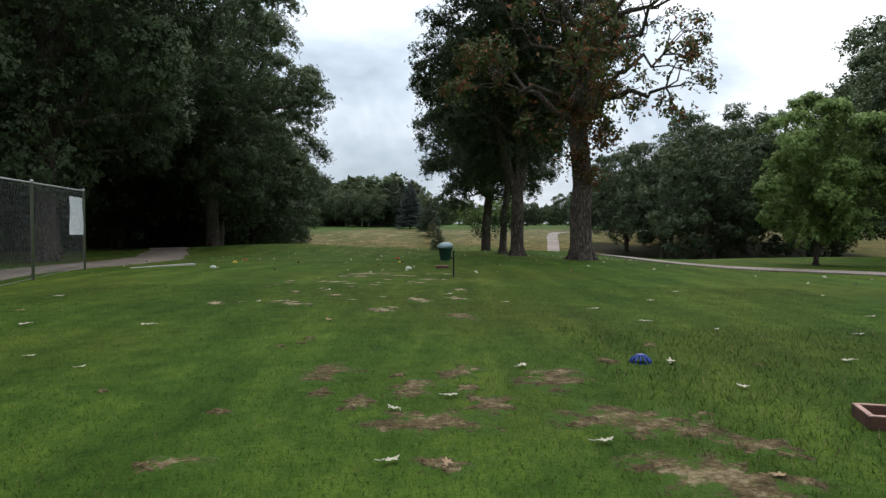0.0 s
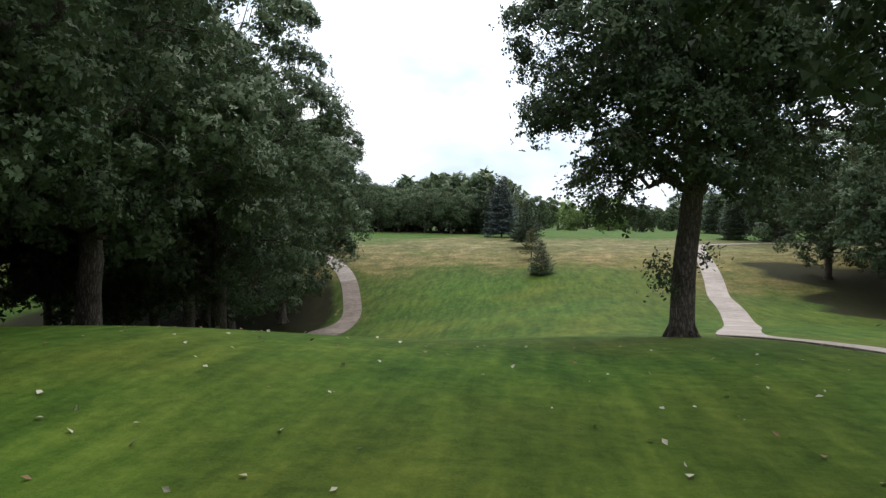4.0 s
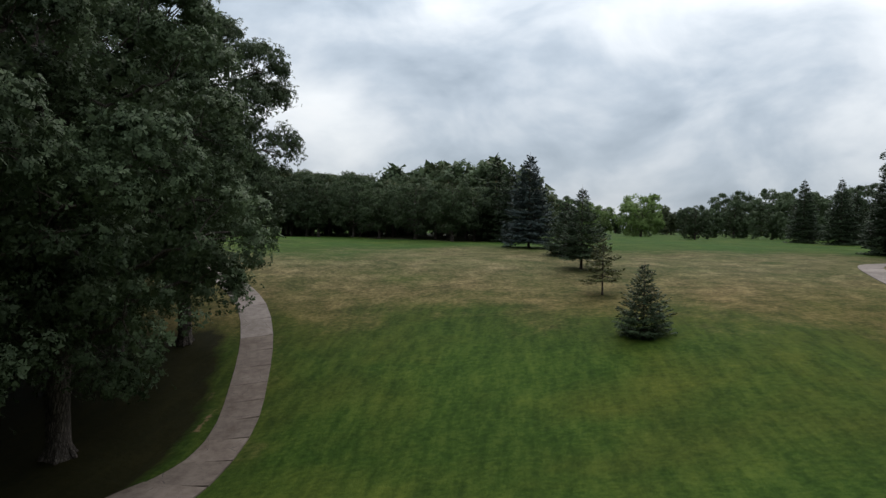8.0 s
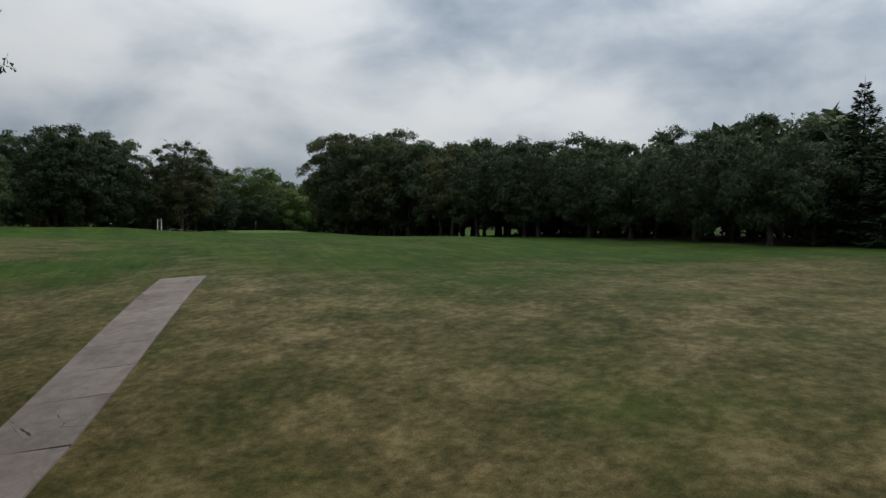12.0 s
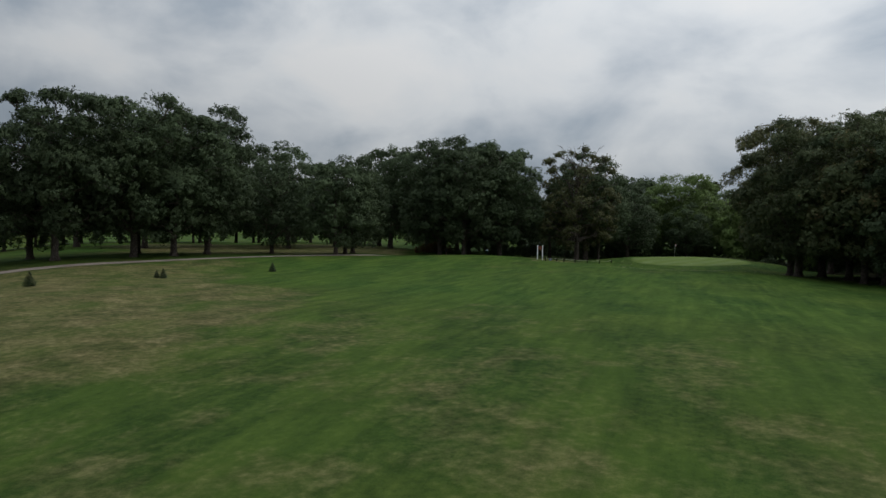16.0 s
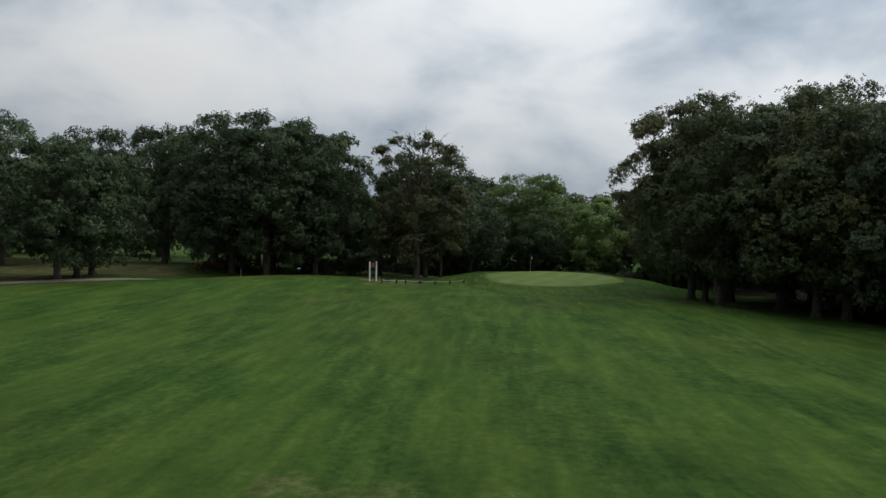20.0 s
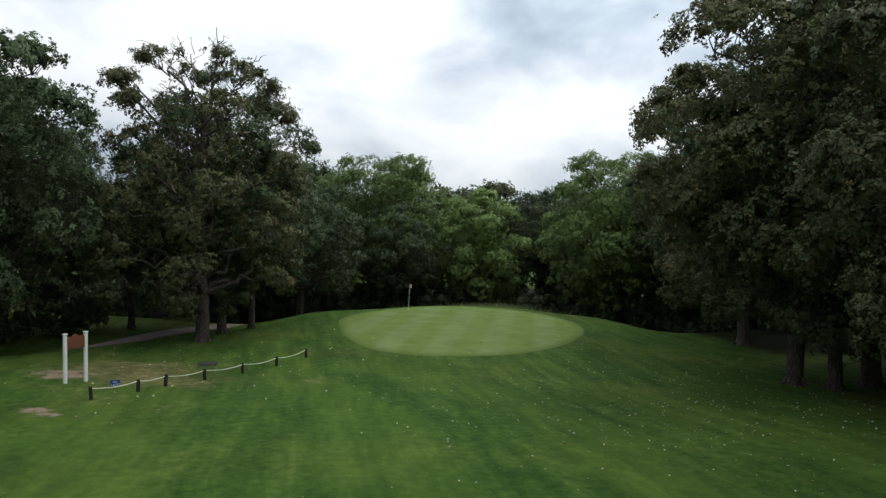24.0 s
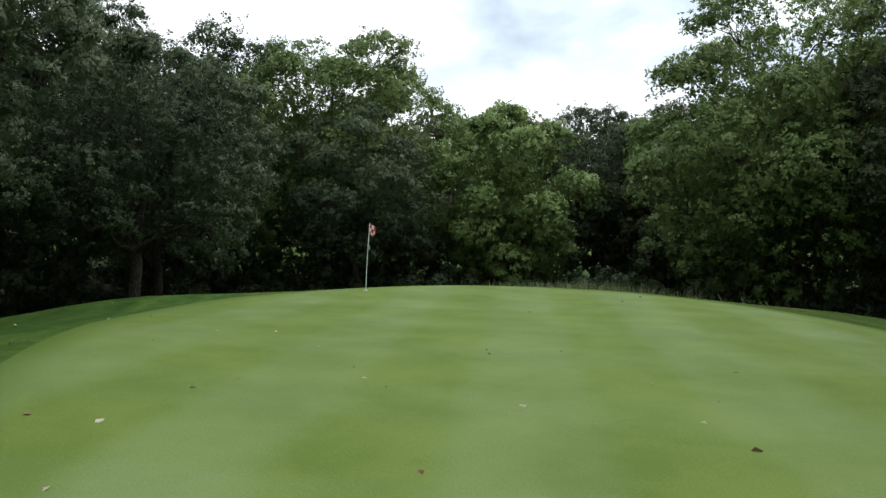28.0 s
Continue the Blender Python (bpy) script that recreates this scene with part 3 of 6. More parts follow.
def thing(name, x, y, label, category, rz=0.0, group="", z=None, kind=""):
    ob = new(name)
    ob.matrix_basis = pose(x, y, gz(x, y) if z is None else z, 0, 0, rz)
    return tagged(ob, label, category, group, kind)


def slab_path(name, line, width, mat, label):
    """A poured path: one slab after the other, with open joints."""
    owner = tagged(new(name), label, "cart path", kind="structure")
    for a, b in zip(line[:-1], line[1:]):
        along = (b - a) / np.linalg.norm(b - a)
        side = np.array([along[1], -along[0]])
        n = 4
        top, low = [], []
        for i in range(n + 1):
            c = a + (b - a) * (i / n) + along * (0.012 if i == 0 else -0.012 if i == n else 0)
            for s in (-0.5, 0, 0.5):
                # the bend in the hollow is poured wider on its inner side
                pad = 1.5 * math.exp(-((c[1] - 100.5) / 3.2) ** 2) if name == "cart_path_hollow" and s < 0 else 0.0
                x, y = c + side * (s * width - pad)
                top.append((x, y, gz(x, y) + 0.025))
                low.append((x, y, gz(x, y) - 0.12))
        v = top + low
        f, m = [], len(top)
        for i in range(n):
            for j in range(2):
                p = i * 3 + j
                f.append((p, p + 1, p + 4, p + 3))
            f.append((i * 3, i * 3 + 3, m + i * 3 + 3, m + i * 3))
            f.append((i * 3 + 5, i * 3 + 2, m + i * 3 + 2, m + i * 3 + 5))
        for i in (0, n):
            for j in range(2):
                p = i * 3 + j
                f.append((p, m + p, m + p + 1, p + 1) if i == 0 else (p, p + 1, m + p + 1, m + p))
        part_mesh("slab", mesh_from("slab", v, f, M_PATH_BROWN if name == "cart_path_hollow" and a[1] < 118 else mat, False), owner)
    return owner


def ribbon(name, line, width, mat, label, lift=0.03):
    v, f = [], []
    n = 6
    for i, c in enumerate(line):
        t = line[min(i + 1, len(line) - 1)] - line[max(i - 1, 0)]
        t = t / np.linalg.norm(t)
        s = np.array([t[1], -t[0]])
        w = width * (1 + 0.10 * math.sin(i * 0.9) + 0.06 * math.sin(i * 2.3))
        for j in range(n + 1):
            x, y = c + s * w * (j / n - 0.5)
            v.append((x, y, gz(x, y) + (lift if 0 < j < n else -0.02)))
    for i in range(len(line) - 1):
        for j in range(n):
            p = i * (n + 1) + j
            f.append((p, p + 1, p + n + 2, p + n + 1))
    return tagged(new(name, mesh_from(name, v, f, mat)), label, "path", kind="structure")


# ---------------------------------------------------------------- trees
class Wood:
    """Collects tapering tubes into one mesh."""

    def __init__(self):
        self.v, self.f, self.n = [], [], 0

    def tube(self, pts, radii, sides=7):
        pts = np.asarray(pts, float)
        t = np.gradient(pts, axis=0)
        t /= np.linalg.norm(t, axis=1)[:, None] + 1e-9
        ref = np.where(np.abs(t[:, 2:3]) > 0.9, np.array([[1.0, 0, 0]]), np.array([[0, 0, 1.0]]))
        u = np.cross(t, ref)
        u /= np.linalg.norm(u, axis=1)[:, None] + 1e-9
        w = np.cross(t, u)
        a = np.linspace(0, 2 * np.pi, sides, endpoint=False)
        ring = pts[:, None] + np.asarray(radii)[:, None, None] * (u[:, None] * np.cos(a)[None, :, None] + w[:, None] * np.sin(a)[None, :, None])
        self.v.append(ring.reshape(-1, 3))
        k = len(pts)
        i = np.arange((k - 1) * sides).reshape(k - 1, sides) + self.n
        nxt = np.roll(i, -1, axis=1)
        self.f.append(np.stack([i, nxt, nxt + sides, i + sides], -1).reshape(-1, 4))
        self.n += k * sides

    def mesh(self, name, mat):
        return mesh_from(name, np.concatenate(self.v), np.concatenate(self.f), mat)


def leaf_quads(centres, normals, sizes, rng, slim=0.62):
    """Pointed leaves, folded a little along the middle, as two triangles each."""
    n = len(centres)
    nrm = normals / (np.linalg.norm(normals, axis=1)[:, None] + 1e-9)
    spin = rng.normal(size=(n, 3))
    u = np.cross(nrm, spin)
    u /= np.linalg.norm(u, axis=1)[:, None] + 1e-9
    w = np.cross(nrm, u)
    s = sizes[:, None]
    v = np.stack([centres - u * s * 0.5, centres - w * s * slim * 0.5 + nrm * s * 0.1, centres + u * s * 0.5, centres + w * s * slim * 0.5 + nrm * s * 0.1], 1)
    return v.reshape(-1, 3), np.arange(n * 4).reshape(n, 4)


def leaf_rosettes(centres, normals, sizes, rng, k=5):
    """Whorls of leaves at the twigs' tips: k leaves each, narrow at the stalk and broad at the end."""
    n = len(centres)
    nrm = normals / (np.linalg.norm(normals, axis=1)[:, None] + 1e-9)
    u = np.cross(nrm, rng.normal(size=(n, 3)))
    u /= np.linalg.norm(u, axis=1)[:, None] + 1e-9
    w = np.cross(nrm, u)
    a = (np.arange(k) * (6.2832 / k))[None, :] + rng.uniform(-0.45, 0.45, (n, k))
    ln = sizes[:, None] * rng.uniform(0.65, 1.35, (n, k))
    drop = rng.uniform(-0.55, 0.35, (n, k)) * ln
    way = u[:, None] * np.cos(a)[..., None] + w[:, None] * np.sin(a)[..., None]
    side = w[:, None] * np.cos(a)[..., None] - u[:, None] * np.sin(a)[..., None]
    lift = nrm[:, None] * drop[..., None]
    tilt = nrm[:, None] * (rng.normal(size=(n, k)) * 0.18 * ln)[..., None]
    half = side * (ln * 0.42)[..., None] + tilt
    base = centres[:, None] + way * (0.06 * ln)[..., None]
    tip = centres[:, None] + way * ln[..., None] + lift
    v = np.stack([base, tip - half, tip + half], 2)
    return v.reshape(-1, 3), np.arange(n * k * 3).reshape(n * k, 3)


def bent(a, b, sag, rng, n=6, wob=0.08):
    a, b = np.asarray(a, float), np.asarray(b, float)
    t = np.linspace(0, 1, n)[:, None]
    d = np.linalg.norm(b - a)
    p = a + (b - a) * t
    p[:, 2] += (sag * d * np.sin(np.pi * t[:, 0]))
    p[1:-1] += rng.normal(size=(n - 2, 3)) * wob * d / n
    return p


def broadleaf(seed, tall, spread, girth, clumps, per, size, first=0.15, top=1.0, lobes=18, bare_limbs=0, clump_r=0.8, shift=(0, 0), leaves=5, inner=9, twig=1, rough=False, fork=0.0, lob=0.31, limb_reach=1.0, rise=(0.3, 0.95)):
    """Trunk with limbs, and a crown of leaf clumps at the limbs' ends."""
    rng = np.random.default_rng(seed)
    wood = Wood()
    lean = rng.normal(size=2) * 0.02 * tall + np.array(shift)
    tz = np.array([-0.3, 0.0, 0.18, 0.6, 1.6, 0.3 * tall, 0.45 * tall, 0.6 * tall, 0.78 * tall, 0.9 * tall])
    tr = girth * np.array([1.5, 1.32, 1.16, 1.05, 1.0, 0.86, 0.66, 0.42, 0.2, 0.06])
    up = np.maximum(tz, 0) / tall
    tp = np.stack([lean[0] * up ** 1.5 + 0.15 * np.sin(tz * 0.5 + seed) * up * 4, lean[1] * up ** 1.5 + 0.15 * np.cos(tz * 0.43 + seed) * up * 4, tz], -1)
    fine_z = np.concatenate([tz[:4], np.linspace(1.0, 0.9 * tall, 18)])
    line = np.stack([np.interp(fine_z, tz, tp[:, i]) for i in range(3)], -1)
    line[6:] += rng.normal(size=(len(line) - 6, 3)) * 0.05
    if rough:
        wood.tube(line[::3], np.interp(fine_z[::3], tz, tr), 6)
    else:
        wood.tube(line, np.interp(fine_z, tz, tr) * (1 - 0.55 * ss(fork, fork + 0.8, fine_z) if fork else 1), 14)
    for i in range(0 if rough else 6):                                             # root flare
        a = 1.05 * i + rng.uniform(-0.3, 0.3)
        o = np.array([math.cos(a), math.sin(a), 0]) * girth
        wood.tube([o * 0.55 + (0, 0, 0.75), o * 0.95 + (0, 0, 0.28), o * 1.35 + (0, 0, 0.03), o * 1.65 + (0, 0, -0.18)], girth * np.array([0.22, 0.32, 0.28, 0.16]), 6)

    def trunk_at(z):
        return np.array([np.interp(z, fine_z, line[:, i]) for i in range(3)]), np.interp(z, tz, tr)

    z0, z1 = first * tall, top * tall
    mid = z0 + (z1 - z0) * 0.42
    # the crown is heaped up from lobes; each lobe carries clumps on its outer side
    lob_r = lob * spread
    cen, rad_l = [], []
    for i in range(lobes):
        v = 1 - 2 * (i + 0.5) / lobes                               # from the top down
        a = 2.39996 * i + rng.uniform(-0.35, 0.35)
        v += rng.uniform(-0.08, 0.08)
        h = math.sqrt(max(0.0, 1 - min(1, abs(v)) ** 2.4))
        r = (spread - lob_r * 0.9) * (0.25 + 0.75 * h) * rng.uniform(0.85, 1.15)
        z = mid + v * ((z1 - mid - lob_r * 0.7) if v > 0 else (mid - z0 - lob_r * 0.35))
        u = max(z, 0) / tall
        cen.append((math.cos(a) * r + lean[0] * u, math.sin(a) * r + lean[1] * u, z))
        rad_l.append(lob_r * rng.uniform(0.65, 1.35))
    cen, rad_l = np.array(cen), np.array(rad_l)
    axis = np.stack([lean[0] * cen[:, 2] / tall, lean[1] * cen[:, 2] / tall, np.full(lobes, mid)], -1)
    out = cen - axis
    out /= np.linalg.norm(out, axis=1)[:, None] + 1e-6
    wl_ = rng.integers(0, lobes, clumps)
    d = rng.normal(size=(clumps, 3))
    d /= np.linalg.norm(d, axis=1)[:, None]
    d += out[wl_] * 0.7 + np.array([0, 0, 0.55])
    d /= np.linalg.norm(d, axis=1)[:, None]
    pts = cen[wl_] + d * (rad_l[wl_] * rng.uniform(0.70, 1.02, clumps))[:, None] * np.array([1, 1, 0.85])
    # limbs run to the lobes
    limbs = []
    lo_z = max(z0 * 1.1, 0.15 * tall)
    for i in range(lobes):
        zs = np.clip(cen[i, 2] - 0.55 * math.hypot(cen[i, 0], cen[i, 1]), lo_z, 0.72 * tall)
        s, sr = trunk_at(zs)
        p = bent(s, cen[i], 0.07, rng, 9, 0.45)
        limbs.append(p)
        k = 4 if rough else 1
        wood.tube(p[::k], np.linspace(min(sr * 0.6, girth * 0.42), 0.045, 9)[::k], 4 if rough else 6)
    for i in range(bare_limbs):
        a, zs = 2.1 * i + rng.uniform(0, 1.0), (0.35 + 0.45 * i / bare_limbs) * tall
        s, sr = trunk_at(zs)
        reach = limb_reach * spread * rng.uniform(0.75, 1.15)
        e = s + np.array([math.cos(a) * reach, math.sin(a) * reach, rng.uniform(*rise) * reach])
        p = bent(s, e, -0.07, rng, 12, 0.32)
        wood.tube(p, np.linspace(max(sr * 0.42, 0.06), 0.018, 12), 6)
        for k in range(9):
            j = rng.integers(4, 12)
            w = p[j] + (e - s) * rng.uniform(0.10, 0.26) + rng.normal(size=3) * 0.11 * reach
            wood.tube(bent(p[j], w, 0.08, rng, 6, 0.5), np.linspace(0.032, 0.007, 6), 4)
    nodes = np.concatenate([p[4:] for p in limbs] + [line[12:-2]])
    for c in pts[::twig]:
        dd = np.linalg.norm(nodes - c, axis=1) + 0.5 * np.maximum(nodes[:, 2] - c[2], 0)
        wood.tube(bent(nodes[dd.argmin()], c, 0.05, rng, 4, 0.3), np.linspace(0.04, 0.012, 4), 3)
    # each clump is a small dome of leaf whorls, full above and open below
    n = clumps * per
    which = np.repeat(np.arange(clumps), per)
    rad = clump_r * rng.uniform(0.55, 1.45, clumps)
    dome = d * 0.55 + np.array([0, 0, 0.6])
    dome /= np.linalg.norm(dome, axis=1)[:, None] + 1e-9
    g = rng.normal(size=(n, 3))
    g /= np.linalg.norm(g, axis=1)[:, None] + 1e-9
    g += dome[which] * 0.55
    g /= np.linalg.norm(g, axis=1)[:, None] + 1e-9
    ph = rng.uniform(0, 6.28, (clumps, 3))[which]
    dent = 1 + 0.20 * np.sin(4.1 * g[:, 0] + ph[:, 0]) + 0.16 * np.sin(5.3 * g[:, 1] + ph[:, 1]) + 0.14 * np.sin(6.1 * g[:, 2] + ph[:, 2])
    far = np.where(rng.uniform(0, 1, n) < (0.04 if size > 0.2 else 0.10), rng.uniform(1.0, 1.35, n), rng.uniform(0.72, 1.02, n))
    c = pts[which] + g * (rad[which] * dent * far)[:, None] * np.array([1, 1, 0.78])
    soft = g * 0.75 + dome[which] * 0.35 + out[wl_][which] * 0.15
    nrm = g + rng.normal(size=(n, 3)) * 0.45 + np.array([0, 0, 0.25])
    sz = size * rng.uniform(0.75, 1.3, n)
    # shaded foliage inside the lobes, in larger sprays
    m = int(clumps * inner)
    wi = rng.integers(0, lobes, m)
    ci = cen[wi] + rng.normal(size=(m, 3)) * 0.30 * rad_l[wi][:, None]
    ci = ci + (axis[wi] - cen[wi]) * (rng.uniform(0, 1, m) * 0.7)[:, None]
    keep_i = ci[:, 2] > z0 * 0.8
    ci = ci[keep_i]
    spin = rng.normal(size=(len(ci), 3))
    c, nrm = np.concatenate([c, ci]), np.concatenate([nrm, spin])
    soft = np.concatenate([soft, spin * 0.4 + (ci - axis[wi][keep_i]) / spread])
    sz = np.concatenate([sz, np.full(len(ci), size * 1.35)])
    keep = c[:, 2] > 0.25
    v, f = leaf_rosettes(c[keep], nrm[keep], sz[keep], rng, leaves)
    soft = np.repeat(soft[keep], leaves, axis=0)
    soft = soft / (np.linalg.norm(soft, axis=1)[:, None] + 1e-9) + rng.normal(size=soft.shape) * 0.22
    soft /= np.linalg.norm(soft, axis=1)[:, None] + 1e-9
    return wood, v, f, np.repeat(soft, 3, axis=0)


def conifer(seed, tall, spread, girth, levels, per_level, twig_l, clear=0.06, droop=0.25, dens=60, bulge=0.8, foot=0.75, ragged=0.14, lift=0.5):
    """A straight stem with tiers of boughs; each bough is a flat spray of needle twigs."""
    rng = np.random.default_rng(seed)
    wood = Wood()
    z = np.array([-0.2, 0.0, 0.3, tall * 0.5, tall])
    wood.tube(np.stack([0 * z, 0 * z, z], -1), girth * np.array([1.3, 1.25, 1.0, 0.55, 0.06]), 8)
    at, way, nor, siz = [], [], [], []
    for i in range(levels):
        t = (i + rng.uniform(-0.2, 0.2)) / levels
        t = max(t, 0.0)
        zb = tall * (clear + (0.97 - clear) * t)
        reach = spread * (1 - t) ** bulge * (foot + (1 - foot) * min(1, t / 0.18)) + 0.035 * spread
        k = max(5, int(per_level * (1 - 0.5 * t)))
        for j in range(k):
            a = 6.283 * (j + rng.uniform(-0.35, 0.35)) / k + i * 1.3
            ln = reach * (1 + rng.uniform(-2.0, 1.0) * ragged)
            rise = ln * (lift * t - droop * (1 - t)) + rng.normal() * 0.05 * ln
            e = np.array([math.cos(a) * ln, math.sin(a) * ln, rise])
            s = np.array([0, 0, zb + rng.normal() * 0.012 * tall])
            p = bent(s, s + e, -0.06, rng, 5, 0.10)
            p[-1, 2] += 0.05 * ln
            wood.tube(p, np.linspace(max(0.012, girth * 0.22 * (1 - t)), 0.005, 5), 4)
            m = max(10, int(dens * (0.25 + 0.75 * ln / spread)))
            u = rng.uniform(0.10, 1.0, m) ** 0.75
            base = np.stack([np.interp(u, np.linspace(0, 1, 5), p[:, q]) for q in range(3)], -1)
            o = np.array([math.cos(a), math.sin(a), 0])
            side = np.array([-math.sin(a), math.cos(a), 0])
            sgn = rng.choice([-1.0, 1.0], m)
            width = 0.36 * ln * (1 - 0.75 * u) * rng.uniform(0, 1, m)       # along the side twigs
            base = base + side * (sgn * width)[:, None] + o * (0.5 * width)[:, None]
            base[:, 2] -= 0.22 * width + rng.uniform(0, 0.02, m) * spread
            dr = o * 0.75 + side * (sgn * 0.62)[:, None] + rng.normal(size=(m, 3)) * 0.22 + np.array([0, 0, 0.12 * t - 0.22 * (1 - t)])
            at.append(base)
            way.append(dr / np.linalg.norm(dr, axis=1)[:, None])
            nor.append(o * 0.35 + np.array([0, 0, 0.9]) + rng.normal(size=(m, 3)) * 0.30)
            siz.append(twig_l * rng.uniform(0.6, 1.35, m) * (0.55 + 0.45 * min(1, ln / (0.5 * spread))))
    c, dr, nr, sz = np.concatenate(at), np.concatenate(way), np.concatenate(nor), np.concatenate(siz)[:, None]
    w = np.cross(dr, nr)
    w /= np.linalg.norm(w, axis=1)[:, None] + 1e-9
    v = np.stack([c, c + dr * sz * 0.55 + w * sz * 0.19, c + dr * sz, c + dr * sz * 0.55 - w * sz * 0.19], 1).reshape(-1, 3)
    soft = c * np.array([1, 1, 0]) / spread * 0.6 + nr
    soft /= np.linalg.norm(soft, axis=1)[:, None] + 1e-9
    return wood, v, np.arange(len(c) * 4).reshape(-1, 4), np.repeat(soft, 4, axis=0)


KINDS = {}


def kind_of_tree(key, geometry, leaf):
    wood, v, f, soft = geometry
    face = np.cross(v[f[:, 1]] - v[f[:, 0]], v[f[:, 2]] - v[f[:, 0]])
    turned = np.einsum("ij,ij->i", face, soft[f[:, 0]]) < 0
    f = np.where(turned[:, None], f[:, ::-1], f)
    crown = mesh_from("crown", v, f, leaf, True)
    crown.normals_split_custom_set_from_vertices(soft.astype(np.float32))
    KINDS[key] = (wood.mesh("trunk", M_BARK), crown)


def plant(name, key, x, y, scale=1.0, turn=0.0, label="", category="tree", group="", sink=0.0, stretch=1.0):
    trunk, crown = KINDS[key]
    ob = thing(name, x, y, label, category, turn, group)
    ob.location.z -= sink
    ob.scale = (scale, scale, scale * stretch)
    part_mesh("trunk", trunk, ob)
    part_mesh("crown", crown, ob)
    return ob


# kinds of tree that are repeated
kind_of_tree("wood_near", broadleaf(10, 20.0, 7.2, 0.42, 700, 40, 0.115, 0.19, lobes=30, lob=0.29, clump_r=0.60, inner=9, twig=4), M_OAK)
kind_of_tree("wood_tall", broadleaf(9, 20.5, 7.0, 0.42, 700, 38, 0.115, 0.25, lobes=28, lob=0.30, clump_r=0.60, inner=12, twig=4), M_OAK)
kind_of_tree("wood_a", broadleaf(11, 20.0, 7.2, 0.44, 520, 24, 0.165, 0.18, lobes=26, clump_r=0.72, inner=9, twig=4), M_OAK)
kind_of_tree("wood_b", broadleaf(12, 19.0, 6.8, 0.40, 520, 24, 0.165, 0.18, lobes=24, clump_r=0.72, inner=9, twig=4), M_OAK_B)
kind_of_tree("wood_c", broadleaf(13, 20.5, 7.0, 0.42, 520, 24, 0.165, 0.20, lobes=26, clump_r=0.72, inner=9, twig=4), M_OAK)
kind_of_tree("edge_a", broadleaf(14, 16.0, 6.4, 0.36, 260, 22, 0.20, 0.17, lobes=22, lob=0.34, clump_r=0.80, inner=5, twig=6), M_OAK)
kind_of_tree("edge_b", broadleaf(15, 15.5, 6.2, 0.34, 250, 22, 0.20, 0.21, lobes=21, lob=0.34, clump_r=0.80, inner=5, twig=6), M_OAK_TAN)
kind_of_tree("edge_c", broadleaf(16, 16.5, 6.4, 0.36, 260, 22, 0.20, 0.13, lobes=22, lob=0.34, clump_r=0.80, inner=5, twig=6), M_OAK)
kind_of_tree("lawn_a", broadleaf(17, 17.5, 7.0, 0.36, 520, 22, 0.165, 0.14, lobes=28, clump_r=0.70, inner=7, twig=4), M_OAK)
kind_of_tree("lawn_b", broadleaf(18, 17.0, 6.6, 0.31, 500, 30, 0.135, 0.17, lobes=25, clump_r=0.70, inner=7, twig=4), M_OAK_B)
kind_of_tree("lawn_dry", broadleaf(24, 17.5, 6.8, 0.33, 480, 30, 0.135, 0.24, lobes=26, clump_r=0.66, inner=6, twig=4), M_OAK_TAN)
kind_of_tree("lawn_c", broadleaf(20, 18.0, 6.6, 0.33, 480, 30, 0.135, 0.27, lobes=24, clump_r=0.70, inner=7, twig=4), M_OAK)
kind_of_tree("oak_thin", broadleaf(19, 18.5, 6.4, 0.38, 430, 24, 0.12, 0.09, 0.94, lobes=38, lob=0.21, bare_limbs=24, limb_reach=0.48, rise=(0.6, 1.4), clump_r=0.50, inner=5, twig=1), M_OAK_TAN)
kind_of_tree("ash_wide", broadleaf(26, 17.0, 8.0, 0.28, 820, 26, 0.145, 0.15, lobes=32, clump_r=0.75, inner=11, twig=4), M_ASH)
kind_of_tree("ash_b", broadleaf(22, 14.0, 4.8, 0.20, 360, 22, 0.165, 0.15, lobes=20, clump_r=0.65, inner=9, twig=4), M_ASH)
kind_of_tree("far_a", broadleaf(31, 15.0, 6.2, 0.35, 120, 18, 0.33, 0.20, lobes=15, lob=0.36, clump_r=1.15, inner=3, twig=12, rough=True), M_OAK)
kind_of_tree("far_b", broadleaf(32, 14.0, 5.8, 0.32, 115, 18, 0.33, 0.19, lobes=14, lob=0.36, clump_r=1.15, inner=3, twig=12, rough=True), M_OAK_B)
kind_of_tree("far_c", broadleaf(33, 16.0, 5.8, 0.35, 120, 18, 0.33, 0.1, lobes=15, lob=0.36, clump_r=1.15, inner=3, twig=12, rough=True), M_ASH)
kind_of_tree("round_a", broadleaf(36, 13.5, 6.6, 0.34, 170, 24, 0.30, 0.05, lobes=20, lob=0.33, clump_r=1.0, inner=3, twig=20, rough=True), M_OAK)
kind_of_tree("round_b", broadleaf(37, 12.5, 6.2, 0.34, 165, 24, 0.30, 0.05, lobes=20, lob=0.33, clump_r=1.0, inner=3, twig=20, rough=True), M_ASH)
kind_of_tree("line_a", broadleaf(34, 13.0, 6.6, 0.32, 64, 5, 0.95, 0.02, lobes=12, clump_r=1.5, inner=2, twig=40, rough=True), M_OAK)
kind_of_tree("line_b", broadleaf(35, 12.0, 6.2, 0.32, 60, 5, 0.95, 0.02, lobes=12, clump_r=1.5, inner=2, twig=40, rough=True), M_OAK_B)
kind_of_tree("shrub", broadleaf(41, 4.2, 2.6, 0.06, 90, 10, 0.17, 0.02, lobes=14, clump_r=0.5, inner=3, twig=6, rough=True), M_OAK)
